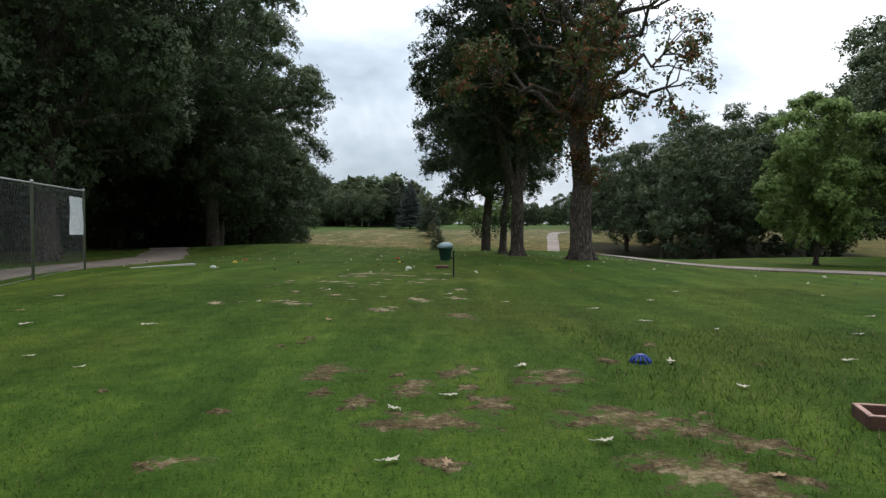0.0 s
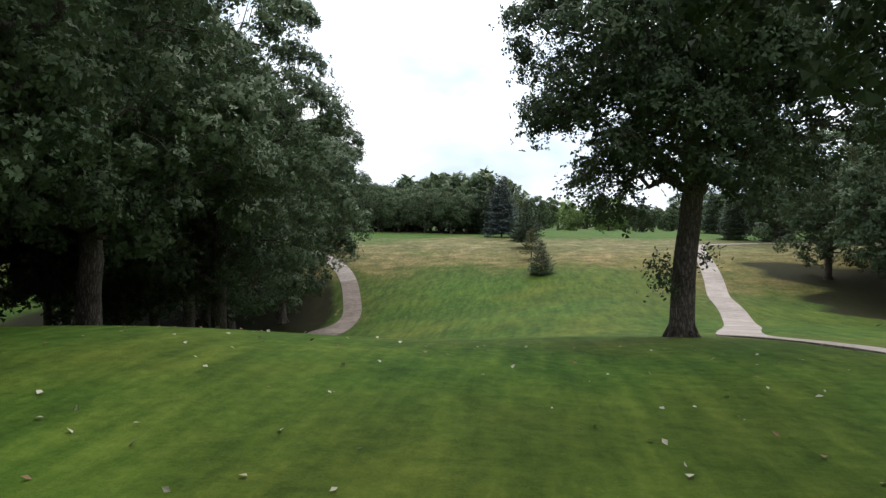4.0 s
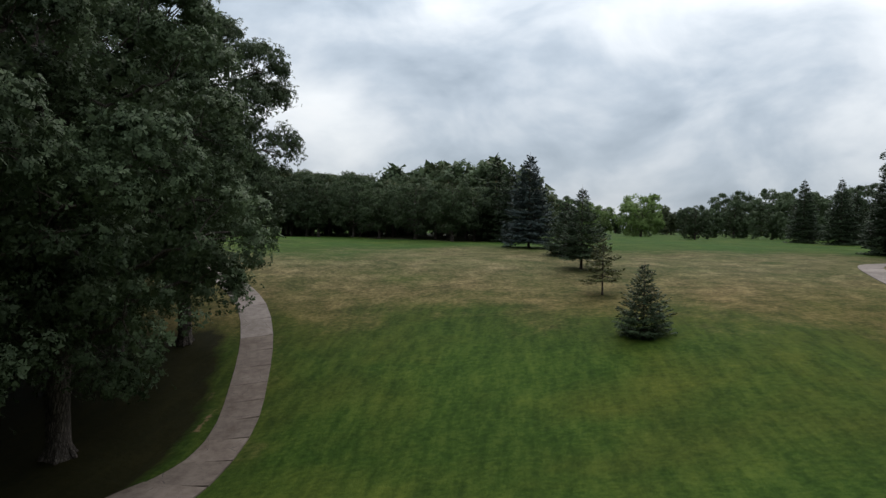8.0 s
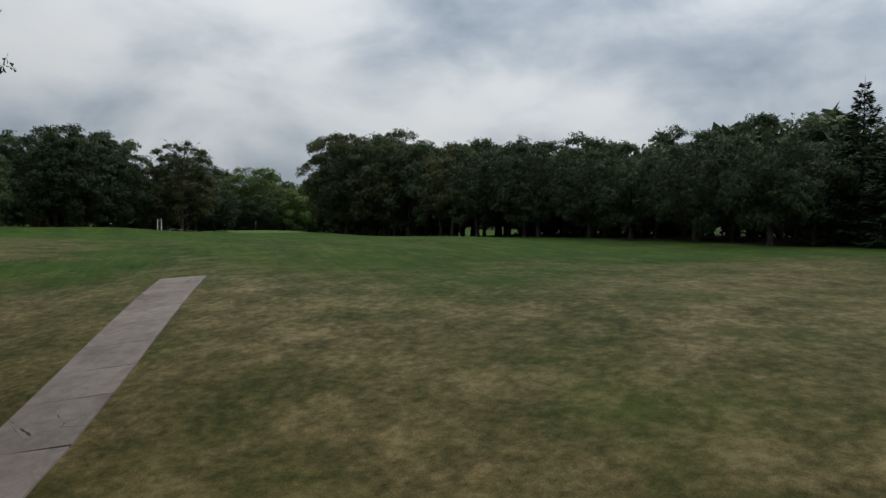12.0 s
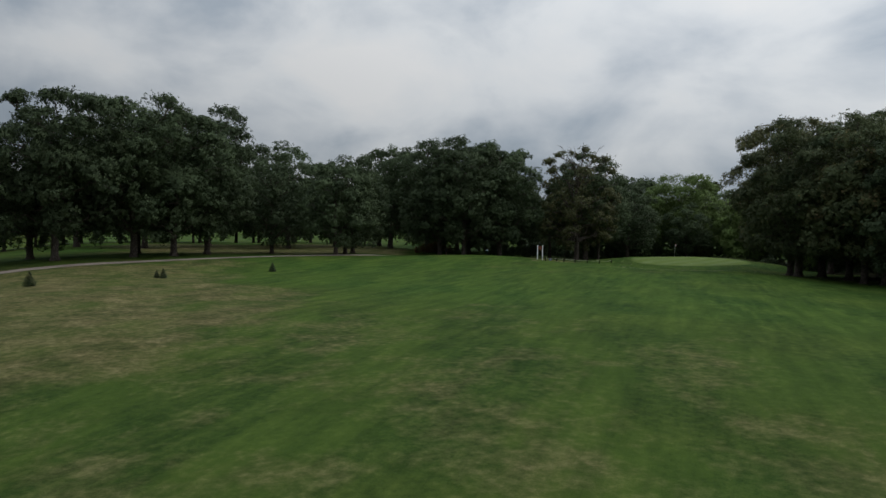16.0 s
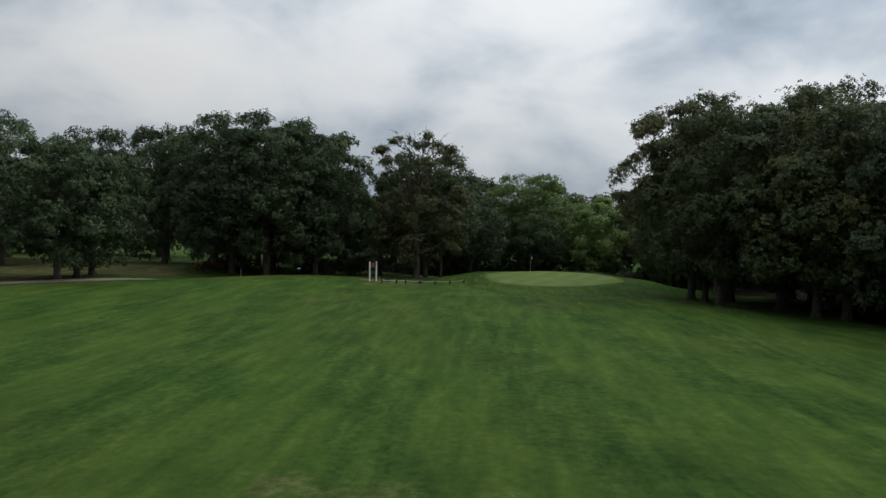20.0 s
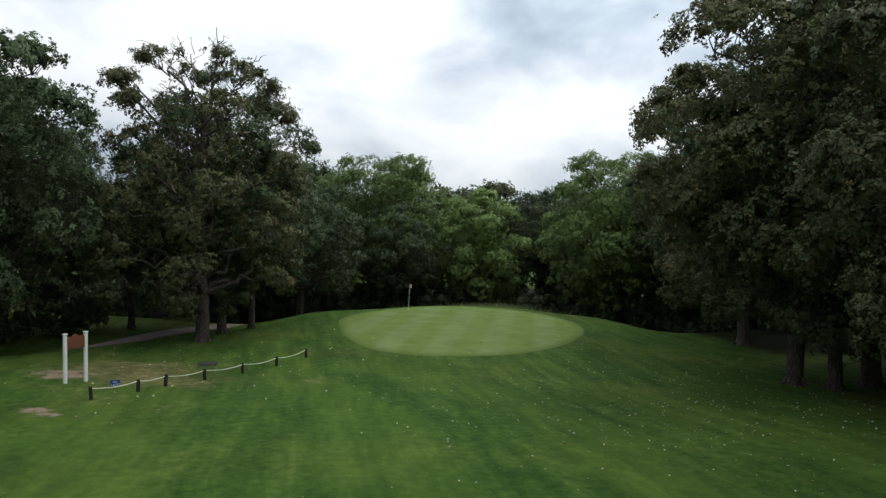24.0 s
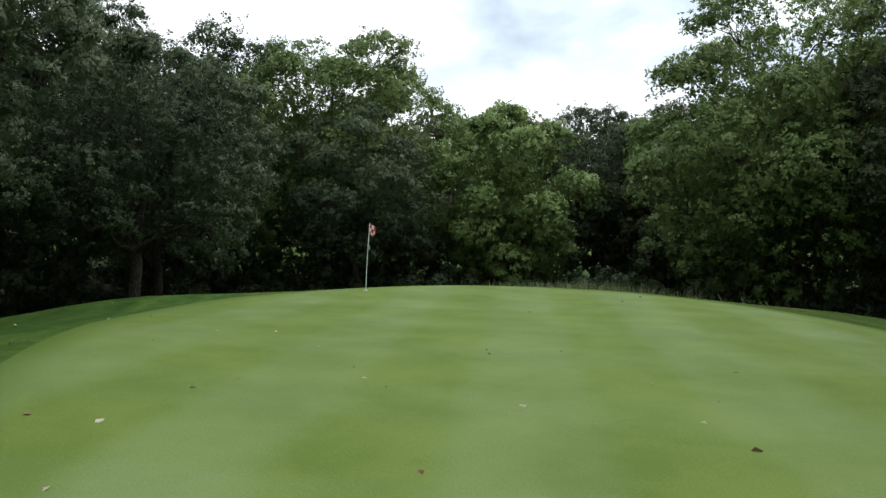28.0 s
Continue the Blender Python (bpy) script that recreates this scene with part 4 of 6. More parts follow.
kind_of_tree("russet_shrub", broadleaf(43, 3.6, 2.4, 0.05, 70, 10, 0.17, 0.02, lobes=14, clump_r=0.5, inner=2, twig=6, rough=True), M_RUSSET)
kind_of_tree("spruce", conifer(51, 11.4, 3.5, 0.17, 24, 17, 0.34, 0.12, droop=0.30, dens=120, bulge=0.86, foot=0.85), M_SPRUCE)
kind_of_tree("spruce_b", conifer(52, 13.5, 4.0, 0.18, 26, 16, 0.46, 0.07, droop=0.34, dens=70, bulge=0.98), M_FIR)
kind_of_tree("fir", conifer(53, 5.7, 2.5, 0.11, 22, 16, 0.24, 0.03, droop=0.12, dens=95, bulge=0.98, foot=0.8), M_FIR)
kind_of_tree("pine", conifer(54, 7.3, 2.7, 0.13, 18, 14, 0.26, 0.16, droop=0.06, dens=120, bulge=1.12, foot=0.8, ragged=0.22, lift=0.75), M_FIR)
kind_of_tree("pine_thin", conifer(55, 4.3, 1.75, 0.07, 12, 9, 0.20, 0.27, droop=0.10, dens=100, bulge=1.1, foot=0.75, ragged=0.28, lift=0.7), M_PINE)
kind_of_tree("spruce_small", conifer(56, 4.3, 1.85, 0.07, 17, 14, 0.19, 0.02, droop=0.0, dens=95, bulge=1.06, foot=0.78, ragged=0.18, lift=0.6), M_FIR)

# four oaks beside the tee
kind_of_tree("tee_oak_dying", broadleaf(61, 17.5, 4.8, 0.38, 80, 26, 0.12, 0.26, 0.62, lobes=12, bare_limbs=17, clump_r=0.5, leaves=4, inner=2), M_OAK_DRY)
forked = broadleaf(62, 20.0, 5.2, 0.31, 680, 40, 0.110, 0.27, 1.0, lobes=28, lob=0.29, bare_limbs=4, clump_r=0.55, leaves=4, inner=14, twig=2, fork=3.3)
forked[0].tube([(-0.05, 0, 2.6), (-0.14, 0, 3.3), (-0.45, 0.05, 4.4), (-0.88, 0.1, 6.2), (-1.3, 0.1, 8.6), (-2.1, -0.2, 12.5)], [0.16, 0.23, 0.21, 0.19, 0.15, 0.05], 12)
forked[0].tube([(0.05, 0, 2.8), (0.14, 0, 3.5), (0.34, 0.1, 4.8), (0.60, 0.2, 6.5), (1.1, 0.4, 9.0), (2.2, 0.5, 12.5)], [0.15, 0.21, 0.20, 0.18, 0.13, 0.05], 12)
kind_of_tree("tee_oak_wide", forked, M_OAK)
kind_of_tree("tee_oak_slim", broadleaf(63, 13.0, 3.6, 0.20, 330, 38, 0.110, 0.33, 1.0, lobes=18, bare_limbs=2, clump_r=0.52, leaves=4, inner=12, twig=2), M_OAK)
kind_of_tree("tee_oak_edge", broadleaf(64, 16.5, 5.6, 0.38, 600, 36, 0.120, 0.26, 1.0, lobes=26, lob=0.29, bare_limbs=4, clump_r=0.62, leaves=4, inner=14, twig=2), M_OAK)



def shoots(parent, mat, seed, spots, size=0.15, n=150):
    """Leafy shoots that break from the bark; spots are (height, reach, side in degrees)."""
    rng = np.random.default_rng(seed)
    for hgt, reach, side in spots:
        o = np.array([math.cos(radians(side)), math.sin(radians(side)), 0]) * reach
        c = np.array([0, 0, hgt]) + o + rng.normal(size=(n, 3)) * np.array([0.42, 0.42, 0.34]) * max(0.6, reach)
        v, f = leaf_quads(c, rng.normal(size=(n, 3)) * 0.6 + (0, 0, 0.5), size * rng.uniform(0.6, 1.4, n), rng)
        tagged(part_mesh("shoot", mesh_from("shoot", v, f, mat, False), parent), kind="stuff")


t1 = plant("oak_tree", "tee_oak_dying", 4.93, 25.0, label="half-dead old oak with bare limbs and browning leaves", group="oaks by the tee", turn=40)
shoots(t1, M_RUSSET, 1, ((3.0, 0.5, 250), (3.6, 0.6, 200), (4.2, 0.7, 290), (4.8, 0.6, 230), (5.4, 0.7, 180), (6.0, 0.8, 260), (6.8, 0.8, 210), (7.6, 0.9, 300)), 0.14, 240)
shoots(t1, M_PINE, 2, ((5.4, 0.8, 280), (6.4, 0.7, 320), (4.2, 0.7, 320), (7.0, 0.9, 20)), 0.16, 120)
plant("oak_tree", "tee_oak_wide", 3.72, 35.1, label="tall forked oak with deeply ridged grey bark", group="oaks by the tee")
t3 = plant("oak_tree", "tee_oak_slim", 3.5, 41.1, label="slim dark oak with leafy shoots low on its trunk", group="oaks by the tee")
shoots(t3, M_OAK, 3, ((1.7, 0.55, 0), (2.0, 0.6, 180), (1.4, 0.5, 210), (2.2, 0.5, 300), (1.8, 0.5, 90)), 0.15, 110)
t4 = plant("oak_tree", "tee_oak_edge", 3.5, 57.3, label="broad oak at the brink of the tee bank", group="oaks by the tee", turn=100)
shoots(t4, M_OAK, 4, ((2.0, 0.7, 10), (2.3, 0.75, 85), (1.7, 0.7, 100), (2.6, 0.7, 270)), 0.15, 130)

rnd = random.Random(5)


def wood_tree(x, y, keys, label, group, lo=0.85, hi=1.12, name="oak_tree", keep=True):
    key, size, turn, stretch = rnd.choice(keys), rnd.uniform(lo, hi), rnd.uniform(0, 360), rnd.uniform(0.94, 1.08)
    if keep:
        plant(name, key, x, y, size, turn, label, "tree", group, stretch=stretch)


WOODS, EDGES, FARS, LINES = ["wood_a", "wood_b", "wood_c"], ["edge_a", "edge_b", "edge_c"], ["far_a", "far_b"], ["line_a", "line_b"]
# the wood along the tee and the hollow: its edge, then its depth
for x, y, s in ((-14.5, 25.5, 0.95), (-19.6, 35, 1.0), (-16.6, 50.7, 1.05), (-19.2, 60, 1.1), (-19.5, 72.5, 1.05), (-27, 83, 1.15), (-30, 97, 1.2), (-27.8, 104.6, 1.2), (-32.5, 111, 1.1), (-36, 88, 1.1), (-35, 102, 1.15), (-34.5, 121, 1.0), (-27, 74, 1.12), (-38, 105, 1.15), (-28, 75, 1.1), (-30, 65, 1.1), (-37.5, 96.5, 1.2)):
    wood_tree(x, y, ["wood_tall"] if 76 < y < 94 else WOODS if 52 < y < 70 else ["wood_near"], "dense dark green oak in the wood beside the tee", "oaks of the tee wood", s * 0.97, s * 1.04)
for x, y in ((-27, 27), (-27, 42), (-28, 54), (-37, 60), (-37, 48), (-35, 35), (-38, 72), (-46, 93), (-41, 116), (-46, 100), (-50, 112), (-56, 122), (-48, 80), (-24, 15), (-32, 18), (-47, 64), (-46, 50), (-24, 2), (-30, -8)):
    wood_tree(x, y, FARS, "dark oak deep in the wood beside the tee", "oaks of the tee wood", 1.15, 1.35)
plant("oak_tree", "wood_tall", -29.0, 118.3, 0.97, 40, "tall dense oak overhanging the cart path", "tree", "oaks of the tee wood", stretch=1.1)
plant("oak_tree", "wood_near", -32.0, 115.6, 1.0, 110, "dense dark green oak in the wood beside the tee", "tree", "oaks of the tee wood", stretch=1.1)
plant("ash_tree", "ash_b", 21.0, 39.5, 0.68, 120, "small yellow-green ash beside the cart path", "tree", "trees round the hollow")
# trees round the hollow's other bank
for x, y, k, s in ((28.5, 38, "lawn_a", 0.76), (34, 50, "wood_a", 0.85), (30, 80, "edge_c", 0.95), (35, 90, "edge_a", 1.0), (43, 82, "edge_c", 1.05), (31, 99, "edge_a", 0.95), (40, 102, "edge_c", 1.0), (50, 94, "edge_a", 1.1),
                   (29.5, 113, "edge_c", 0.85), (38, 117, "edge_b", 0.95), (48, 112, "edge_a", 1.0), (58, 104, "far_a", 1.15), (60, 84, "far_b", 1.2), (52, 70, "far_a", 1.2), (44, 62, "edge_c", 1.25), (62, 124, "far_a", 1.1), (52, 128, "far_b", 1.0), (42, 132, "far_a", 0.8)):
    plant("oak_tree" if "ash" not in k else "tree", k, x, y, s * (1.14 if y > 60 else 1.0), rnd.uniform(0, 360), "full green tree on the far bank of the hollow", "tree", "trees round the hollow")
for x, y, s in ((53, 166, 0.9), (56, 152, 1.0), (66, 160, 1.0)):
    wood_tree(x, y, EDGES, "round-crowned oak beyond the cart path", "trees beyond the path", s * 0.95, s)
plant("oak_tree", "lawn_a", 38, 155.5, 0.97, 200, "large dark oak beyond the top of the cart path", "tree", "trees beyond the path")
# the oak wood along the fairway
for row in range(5):
    count = 13 if row == 0 else 17
    for i in range(count):
        t = i / (count - 1) + rnd.uniform(-0.02, 0.02)
        off = 1.0 + row * 6.5 + rnd.uniform(-1.5, 1.5)
        x, y = -18 - 74 * t + 0.546 * off, 176 + 47 * t + 0.838 * off
        s = float(np.interp(t, (0, 0.15, 0.25, 0.33, 0.5, 0.75, 1), (0.54, 0.555, 0.57, 0.67, 0.74, 0.88, 1.05)))
        wood_tree(x, y, EDGES if row < 1 or (row < 2 and t > 0.5) else FARS, "tall oak at the edge of a dense dark wood", "oaks of the fairway wood", s * 0.90, s * 1.07, keep=x < -6)
for i in range(20):
    t = i / 19
    wood_tree(-18 - 74 * t + 0.546 * 40, 176 + 47 * t + 0.838 * 40, LINES, "oak deep in the dark wood", "oaks of the fairway wood", 1.1 if t < 0.6 else 0.8, 1.22 if t < 0.6 else 0.9, keep=t > 0.2)
# single conifers on the rise
plant("spruce_tree", "spruce", -7.5, 160.5, 1.0, 0, "large blue-grey spruce with a full skirt", "spruce", "conifers on the rise")
plant("spruce_tree", "spruce_b", -12.7, 183.5, 0.98, 60, "dark narrow spruce at the wood's edge", "spruce", "conifers on the rise")
plant("spruce_tree", "spruce_b", -10.2, 178, 0.83, 160, "dark narrow spruce at the wood's edge", "spruce", "conifers on the rise")
plant("fir_tree", "fir", -3.6, 149.6, 1.0, 20, "dense dark fir with branches to the ground", "fir", "conifers on the rise")
plant("pine_tree", "pine", -2.7, 138.5, 1.0, 70, "dark pine with a thin leader and bare lower stem", "pine", "conifers on the rise")
plant("pine_sapling", "pine_thin", -1.9, 127.2, 1.0, 0, "thin yellowish young pine on a bare stem", "pine", "conifers on the rise")
plant("spruce_bush", "spruce_small", -0.7, 115.8, 0.98, 0, "small dense cone-shaped spruce on the slope", "spruce", "conifers on the rise")
# distance beyond the rise
for x, y, k, s in ((23.5, 284, "round_b", 0.92), (12, 292, "round_b", 0.7), (29, 240, "round_a", 0.53), (0, 318, "round_a", 0.95), (46, 300, "round_a", 0.6), (55, 306, "round_a", 1.0), (66, 262, "round_a", 0.78),
                   (76, 268, "round_a", 1.0), (84, 258, "round_a", 1.0), (30, 330, "round_a", 0.7), (-14, 330, "round_a", 1.0), (8, 345, "round_b", 1.0), (52.5, 262, "round_a", 0.86), (55, 250, "round_a", 0.82), (92, 250, "round_a", 1.1), (104, 232, "round_a", 1.1), (-24, 300, "round_a", 1.0), (-8, 280, "round_a", 0.8)):
    plant("far_tree", k, x, y, s * 1.08, rnd.uniform(0, 360), "round green tree across the next fairway", "tree", "trees across the course")
for x, y, s in ((39.5, 205, 0.84), (41.5, 195, 0.80), (45, 198, 0.68), (32.5, 161, 0.76), (36, 154, 0.40), (50, 200, 0.85), (41, 163, 0.78)):
    plant("spruce_tree", "spruce_b", x, y, s, rnd.uniform(0, 360), "dark spruce in a row across the fairway", "spruce", "row of far spruces")
for i in range(150):
    a = radians(-100 + 190 * i / 149 + rnd.uniform(-0.4, 0.4))
    d = rnd.uniform(370, 440)
    plant("far_tree", rnd.choice(LINES), -40 + d * math.sin(a), 60 + d * math.cos(a), rnd.uniform(0.85, 1.2), rnd.uniform(0, 360), "dark tree of the distant tree line", "tree", "distant tree line")
# behind the green
for x, y, k, s in ((-145, 250, "ash_wide", 0.96), (-115.5, 256.5, "ash_wide", 0.92), (-132.5, 254.5, "ash_b", 0.86), (-130, 266, "lawn_c", 0.72), (-124, 265, "lawn_b", 0.74), (-137, 231, "lawn_c", 0.68), (-143, 236, "lawn_c", 0.70),
                   (-152, 240, "lawn_c", 0.85), (-158, 248, "far_a", 1.05), (-139, 263, "far_c", 0.85), (-126, 274, "far_b", 0.85), (-112, 268, "far_c", 0.95), (-106, 253, "lawn_b", 0.95), (-100, 262, "far_a", 1.1),
                   (-134, 275, "far_a", 0.9), (-165, 255, "far_a", 1.1), (-150, 264, "far_b", 1.05), (-120, 275, "far_a", 0.9), (-144, 276, "far_b", 1.0), (-104, 274, "far_b", 1.0), (-138, 246, "lawn_c", 0.6), (-148, 228, "lawn_c", 0.78), (-158, 232, "far_b", 1.0), (-152, 284, "far_a", 1.0), (-138, 288, "far_b", 1.0), (-126, 287, "far_a", 1.0), (-114, 285, "far_b", 1.0), (-160, 272, "far_a", 1.0), (-132, 268, "far_b", 0.75), (-146, 257, "far_a", 0.8)):
    plant("tree", k, x, y, s * 1.12, rnd.uniform(0, 360), "leafy light green tree behind the putting green" if "ash" in k else "dark green oak behind the putting green", "tree", "trees behind the green")
for i in range(27):
    a = radians(5 + 150 * i / 26)
    k = 1.04
    r, f = k * 25 * math.cos(a) + rnd.uniform(-1, 1), k * 29.0 * math.sin(a) + rnd.uniform(-0.5, 2.5)
    x, y = GX + r * math.cos(GA) - f * math.sin(GA), GY + r * math.sin(GA) + f * math.cos(GA)
    plant("shrub", "shrub", x, y, rnd.uniform(0.35, 0.85), rnd.uniform(0, 360), "dark leafy undergrowth at the edge of the wood", "shrub", "undergrowth round the green")
for i in range(26):
    a = radians(-12 + 172 * i / 25 + rnd.uniform(-2, 2))
    k = rnd.uniform(1.35, 1.75)
    r, f = k * 24 * math.cos(a), k * 27 * math.sin(a)
    x, y = GX + r * math.cos(GA) - f * math.sin(GA), GY + r * math.sin(GA) + f * math.cos(GA)
    plant("shrub", "shrub", x, y, rnd.uniform(0.8, 1.4), rnd.uniform(0, 360), "dark leafy undergrowth deep in the wood", "shrub", "undergrowth round the green")
# oaks on the slope beside the green
for x, y, s in ((-94.6, 222.4, 1.13), (-92.9, 222.0, 0.98), (-87.3, 214.8, 0.95), (-79.9, 215.2, 1.04), (-82.0, 222.5, 1.06), (-100, 236.5, 1.12), (-99, 245, 1.05), (-89, 231, 1.08)):
    wood_tree(x, y, ["lawn_dry"] if y == 222.4 else ["lawn_c", "lawn_b"], "tall oak rising at the edge of the mown slope", "oaks beside the green", s * 0.95, s * 1.0)
# beside the green and along the far path
plant("oak_tree", "oak_thin", -125.0, 211.9, 1.0, 30, "leaning oak with thin foliage and bare top twigs", "tree", "oaks of the far path")
for x, y, s in ((-127.8, 215.4, 0.92), (-130.2, 219.8, 0.76), (-134.5, 213, 0.75), (-131, 201.5, 1.02), (-130.5, 195.0, 0.98), (-134, 192.5, 0.96), (-135, 198, 1.1), (-140, 206, 0.95), (-143, 194, 1.0), (-138, 223, 0.75)):
    wood_tree(x, y, ["lawn_c"] if y > 212 else ["lawn_a"], "broad oak beside the shaded far path", "oaks of the far path", s * 0.94, s * 0.99)
for x, y, s in ((-121, 148.6, 1.1), (-122.5, 153, 1.06), (-127.4, 157.2, 1.03), (-117, 141, 1.05), (-131, 149, 1.0), (-123, 138, 1.0), (-122.6, 172.8, 0.74), (-125.2, 174.8, 0.76), (-127.8, 176.6, 0.8), (-113, 132, 1.0), (-131, 166, 0.8)):
    wood_tree(x, y, ["lawn_a"] if s > 1 else ["edge_c"], "big spreading oak along the far side of the fairway", "oaks across the fairway", s * 0.93, s * 0.98)
for x, y, s in ((-150, 150, 1.15), (-158, 160, 1.2), (-150, 172, 0.9), (-158, 182, 0.92), (-150, 190, 0.95), (-165, 172, 1.0), (-165, 195, 1.08), (-160, 140, 1.2), (-148, 202, 0.95), (-156, 212, 1.1)):
    wood_tree(x, y, ["edge_a", "edge_c"], "dark oak standing on the far lawn", "oaks of the far lawn", s, s * 1.05)
for i in range(60):
    t = i / 59
    x, y = -172 - 22 * math.sin(t * 3) + rnd.uniform(-10, 10), 90 + 180 * t + rnd.uniform(-3, 3)
    plant("far_tree", rnd.choice(FARS), x, y, rnd.uniform(0.78, 0.95), rnd.uniform(0, 360), "dark oak in the wood beyond the far lawn", "tree", "wood beyond the far lawn")

# ---------------------------------------------------------------- paths
slab_path("cart_path_hollow", LINE_LEFT, 2.05, M_PATH, "worn pinkish concrete cart path with cracks and joints")
slab_path("cart_path_rise", LINE_RIGHT, 2.0, M_PATH, "pale concrete cart path down the tee and up the rise")
slab_path("cart_path_far", LINE_FAR, 2.0, M_PATH, "shaded concrete cart path under the far oaks")
ribbon("gravel_path", LINE_TEE, 2.7, M_GRAVEL, "packed gravel track beside the tee")

# ---------------------------------------------------------------- things on the tee
M_BUCKET = plain("dark_green_plastic", (0.012, 0.045, 0.040), 0.45, var=0.3, scale=5)
M_LID = plain("pale_grey_green_lid", (0.20, 0.26, 0.28), 0.5, var=0.2, scale=5)
M_POST = plain("black_painted_steel", (0.015, 0.016, 0.016), 0.5, var=0.3)
M_STEEL = plain("galvanised_steel", (0.36, 0.37, 0.38), 0.45, 0.8, var=0.2)
M_PAPER = plain("white_notice_sheet", (0.72, 0.75, 0.78), 0.7, var=0.1, scale=3)
M_RED_WOOD = plain("red_stained_board", (0.085, 0.042, 0.030), 0.8, var=0.4, scale=8, bump=0.004)
M_RED_TOP = plain("weathered_board_edge", (0.36, 0.22, 0.18), 0.85, var=0.3, scale=8, bump=0.004)
M_SEED = plain("sand_and_seed_mix", (0.10, 0.06, 0.04), 0.95, var=0.5, scale=14, bump=0.01)
M_WHITE = plain("white_painted_wood", (0.74, 0.73, 0.70), 0.6, var=0.12, scale=4, bump=0.002)
M_BROWN = plain("brown_painted_board", (0.16, 0.055, 0.03), 0.65, var=0.25, scale=5, bump=0.003)
M_TIMBER = plain("dark_creosoted_timber", (0.028, 0.022, 0.018), 0.85, var=0.4, scale=9, bump=0.006)
M_ROPE = plain("cream_rope", (0.55, 0.56, 0.40), 0.85, var=0.2, scale=60, bump=0.004)
M_BLUE = plain("blue_plastic", (0.012, 0.045, 0.22), 0.45, var=0.3)
M_TEE_WHITE = plain("white_plastic", (0.72, 0.73, 0.68), 0.45, var=0.12)
M_TEE_YELLOW = plain("yellow_plastic", (0.72, 0.55, 0.06), 0.45, var=0.15)
M_TEE_RED = plain("red_plastic", (0.50, 0.05, 0.03), 0.45, var=0.2)
M_FLAG_RED = plain("red_flag_cloth", (0.62, 0.06, 0.07), 0.8, var=0.15)
M_FLAG_WHITE = plain("white_flag_cloth", (0.75, 0.70, 0.70), 0.8, var=0.08)
M_IRON = plain("cast_iron_cover", (0.022, 0.020, 0.019), 0.9, 0.0, var=0.4, scale=12, bump=0.01)
M_LEAF_PALE = plain("pale_fallen_leaf", (0.42, 0.38, 0.29), 0.85, var=0.35, scale=20)
M_CONCRETE_EDGE = plain("pale_edging_timber", (0.40, 0.38, 0.34), 0.85, var=0.2, scale=5, bump=0.004)


def box(x0, y0, z0, x1, y1, z1, bevel=0.0):
    bm = bmesh.new()
    bmesh.ops.create_cube(bm, size=1.0)
    for v in bm.verts:
        v.co = Vector((x0 + (v.co.x + 0.5) * (x1 - x0), y0 + (v.co.y + 0.5) * (y1 - y0), z0 + (v.co.z + 0.5) * (z1 - z0)))
    if bevel:
        bmesh.ops.bevel(bm, geom=bm.edges[:], offset=bevel, segments=2, affect="EDGES", profile=0.7)
    return bm


def lathe(profile, sides=24, caps=True):
    """A turned shape from (radius, height) pairs."""
    bm = bmesh.new()
    rows = [[bm.verts.new((r * math.cos(6.28318 * i / sides), r * math.sin(6.28318 * i / sides), z)) for i in range(sides)] for r, z in profile]
    for a, b in zip(rows[:-1], rows[1:]):
        for i in range(sides):
            bm.faces.new((a[i], a[(i + 1) % sides], b[(i + 1) % sides], b[i])).smooth = True
    if caps:
        bm.faces.new(rows[0][::-1])
        bm.faces.new(rows[-1])
    return bm


def pipe(points, radius, sides=6):
    w = Wood()
    w.tube(points, np.full(len(points), radius), sides)
    return w


def pipe_part(name, points, radius, mat, parent, label="", sides=6):
    return part_mesh(name, pipe(points, radius, sides).mesh(name, mat), parent, label)


def bucket_on_post(x, y, turn, label):
    ob = thing("divot_bucket", x, y, label, "divot bucket", turn, "divot buckets")
    part("post", box(0.17, -0.018, -0.15, 0.206, 0.018, 0.58, 0.004), M_POST, ob, "thin black steel post")
    arm = part("bracket", box(-0.02, -0.012, 0.40, 0.18, 0.012, 0.43, 0.003), M_POST, ob)
    bm = lathe([(0.0, 0.36), (0.105, 0.36), (0.118, 0.38), (0.15, 0.60), (0.156, 0.605), (0.168, 0.61), (0.168, 0.655), (0.155, 0.66)], 14)
    part("bucket", bm, M_BUCKET, ob)
    lid = part("lid", lathe([(0.172, 0.0), (0.178, 0.02), (0.165, 0.05), (0.12, 0.085), (0.05, 0.105), (0.0, 0.108)], 20), M_LID, ob, "pale grey-green domed lid")
    lid.matrix_basis = pose(0, 0, 0.655, 6, -7, 0)
    part("rim_band", lathe([(0.170, 0.615), (0.182, 0.62), (0.182, 0.645), (0.170, 0.65)], 20, False), M_BUCKET, ob)
    return ob


bucket_on_post(0.05, 15.5, -10, "dark green divot bucket with pale lid on a thin post")
bucket_on_post(-122.2, 194.8, 120, "dark green divot bucket beside the shaded fairway edge")


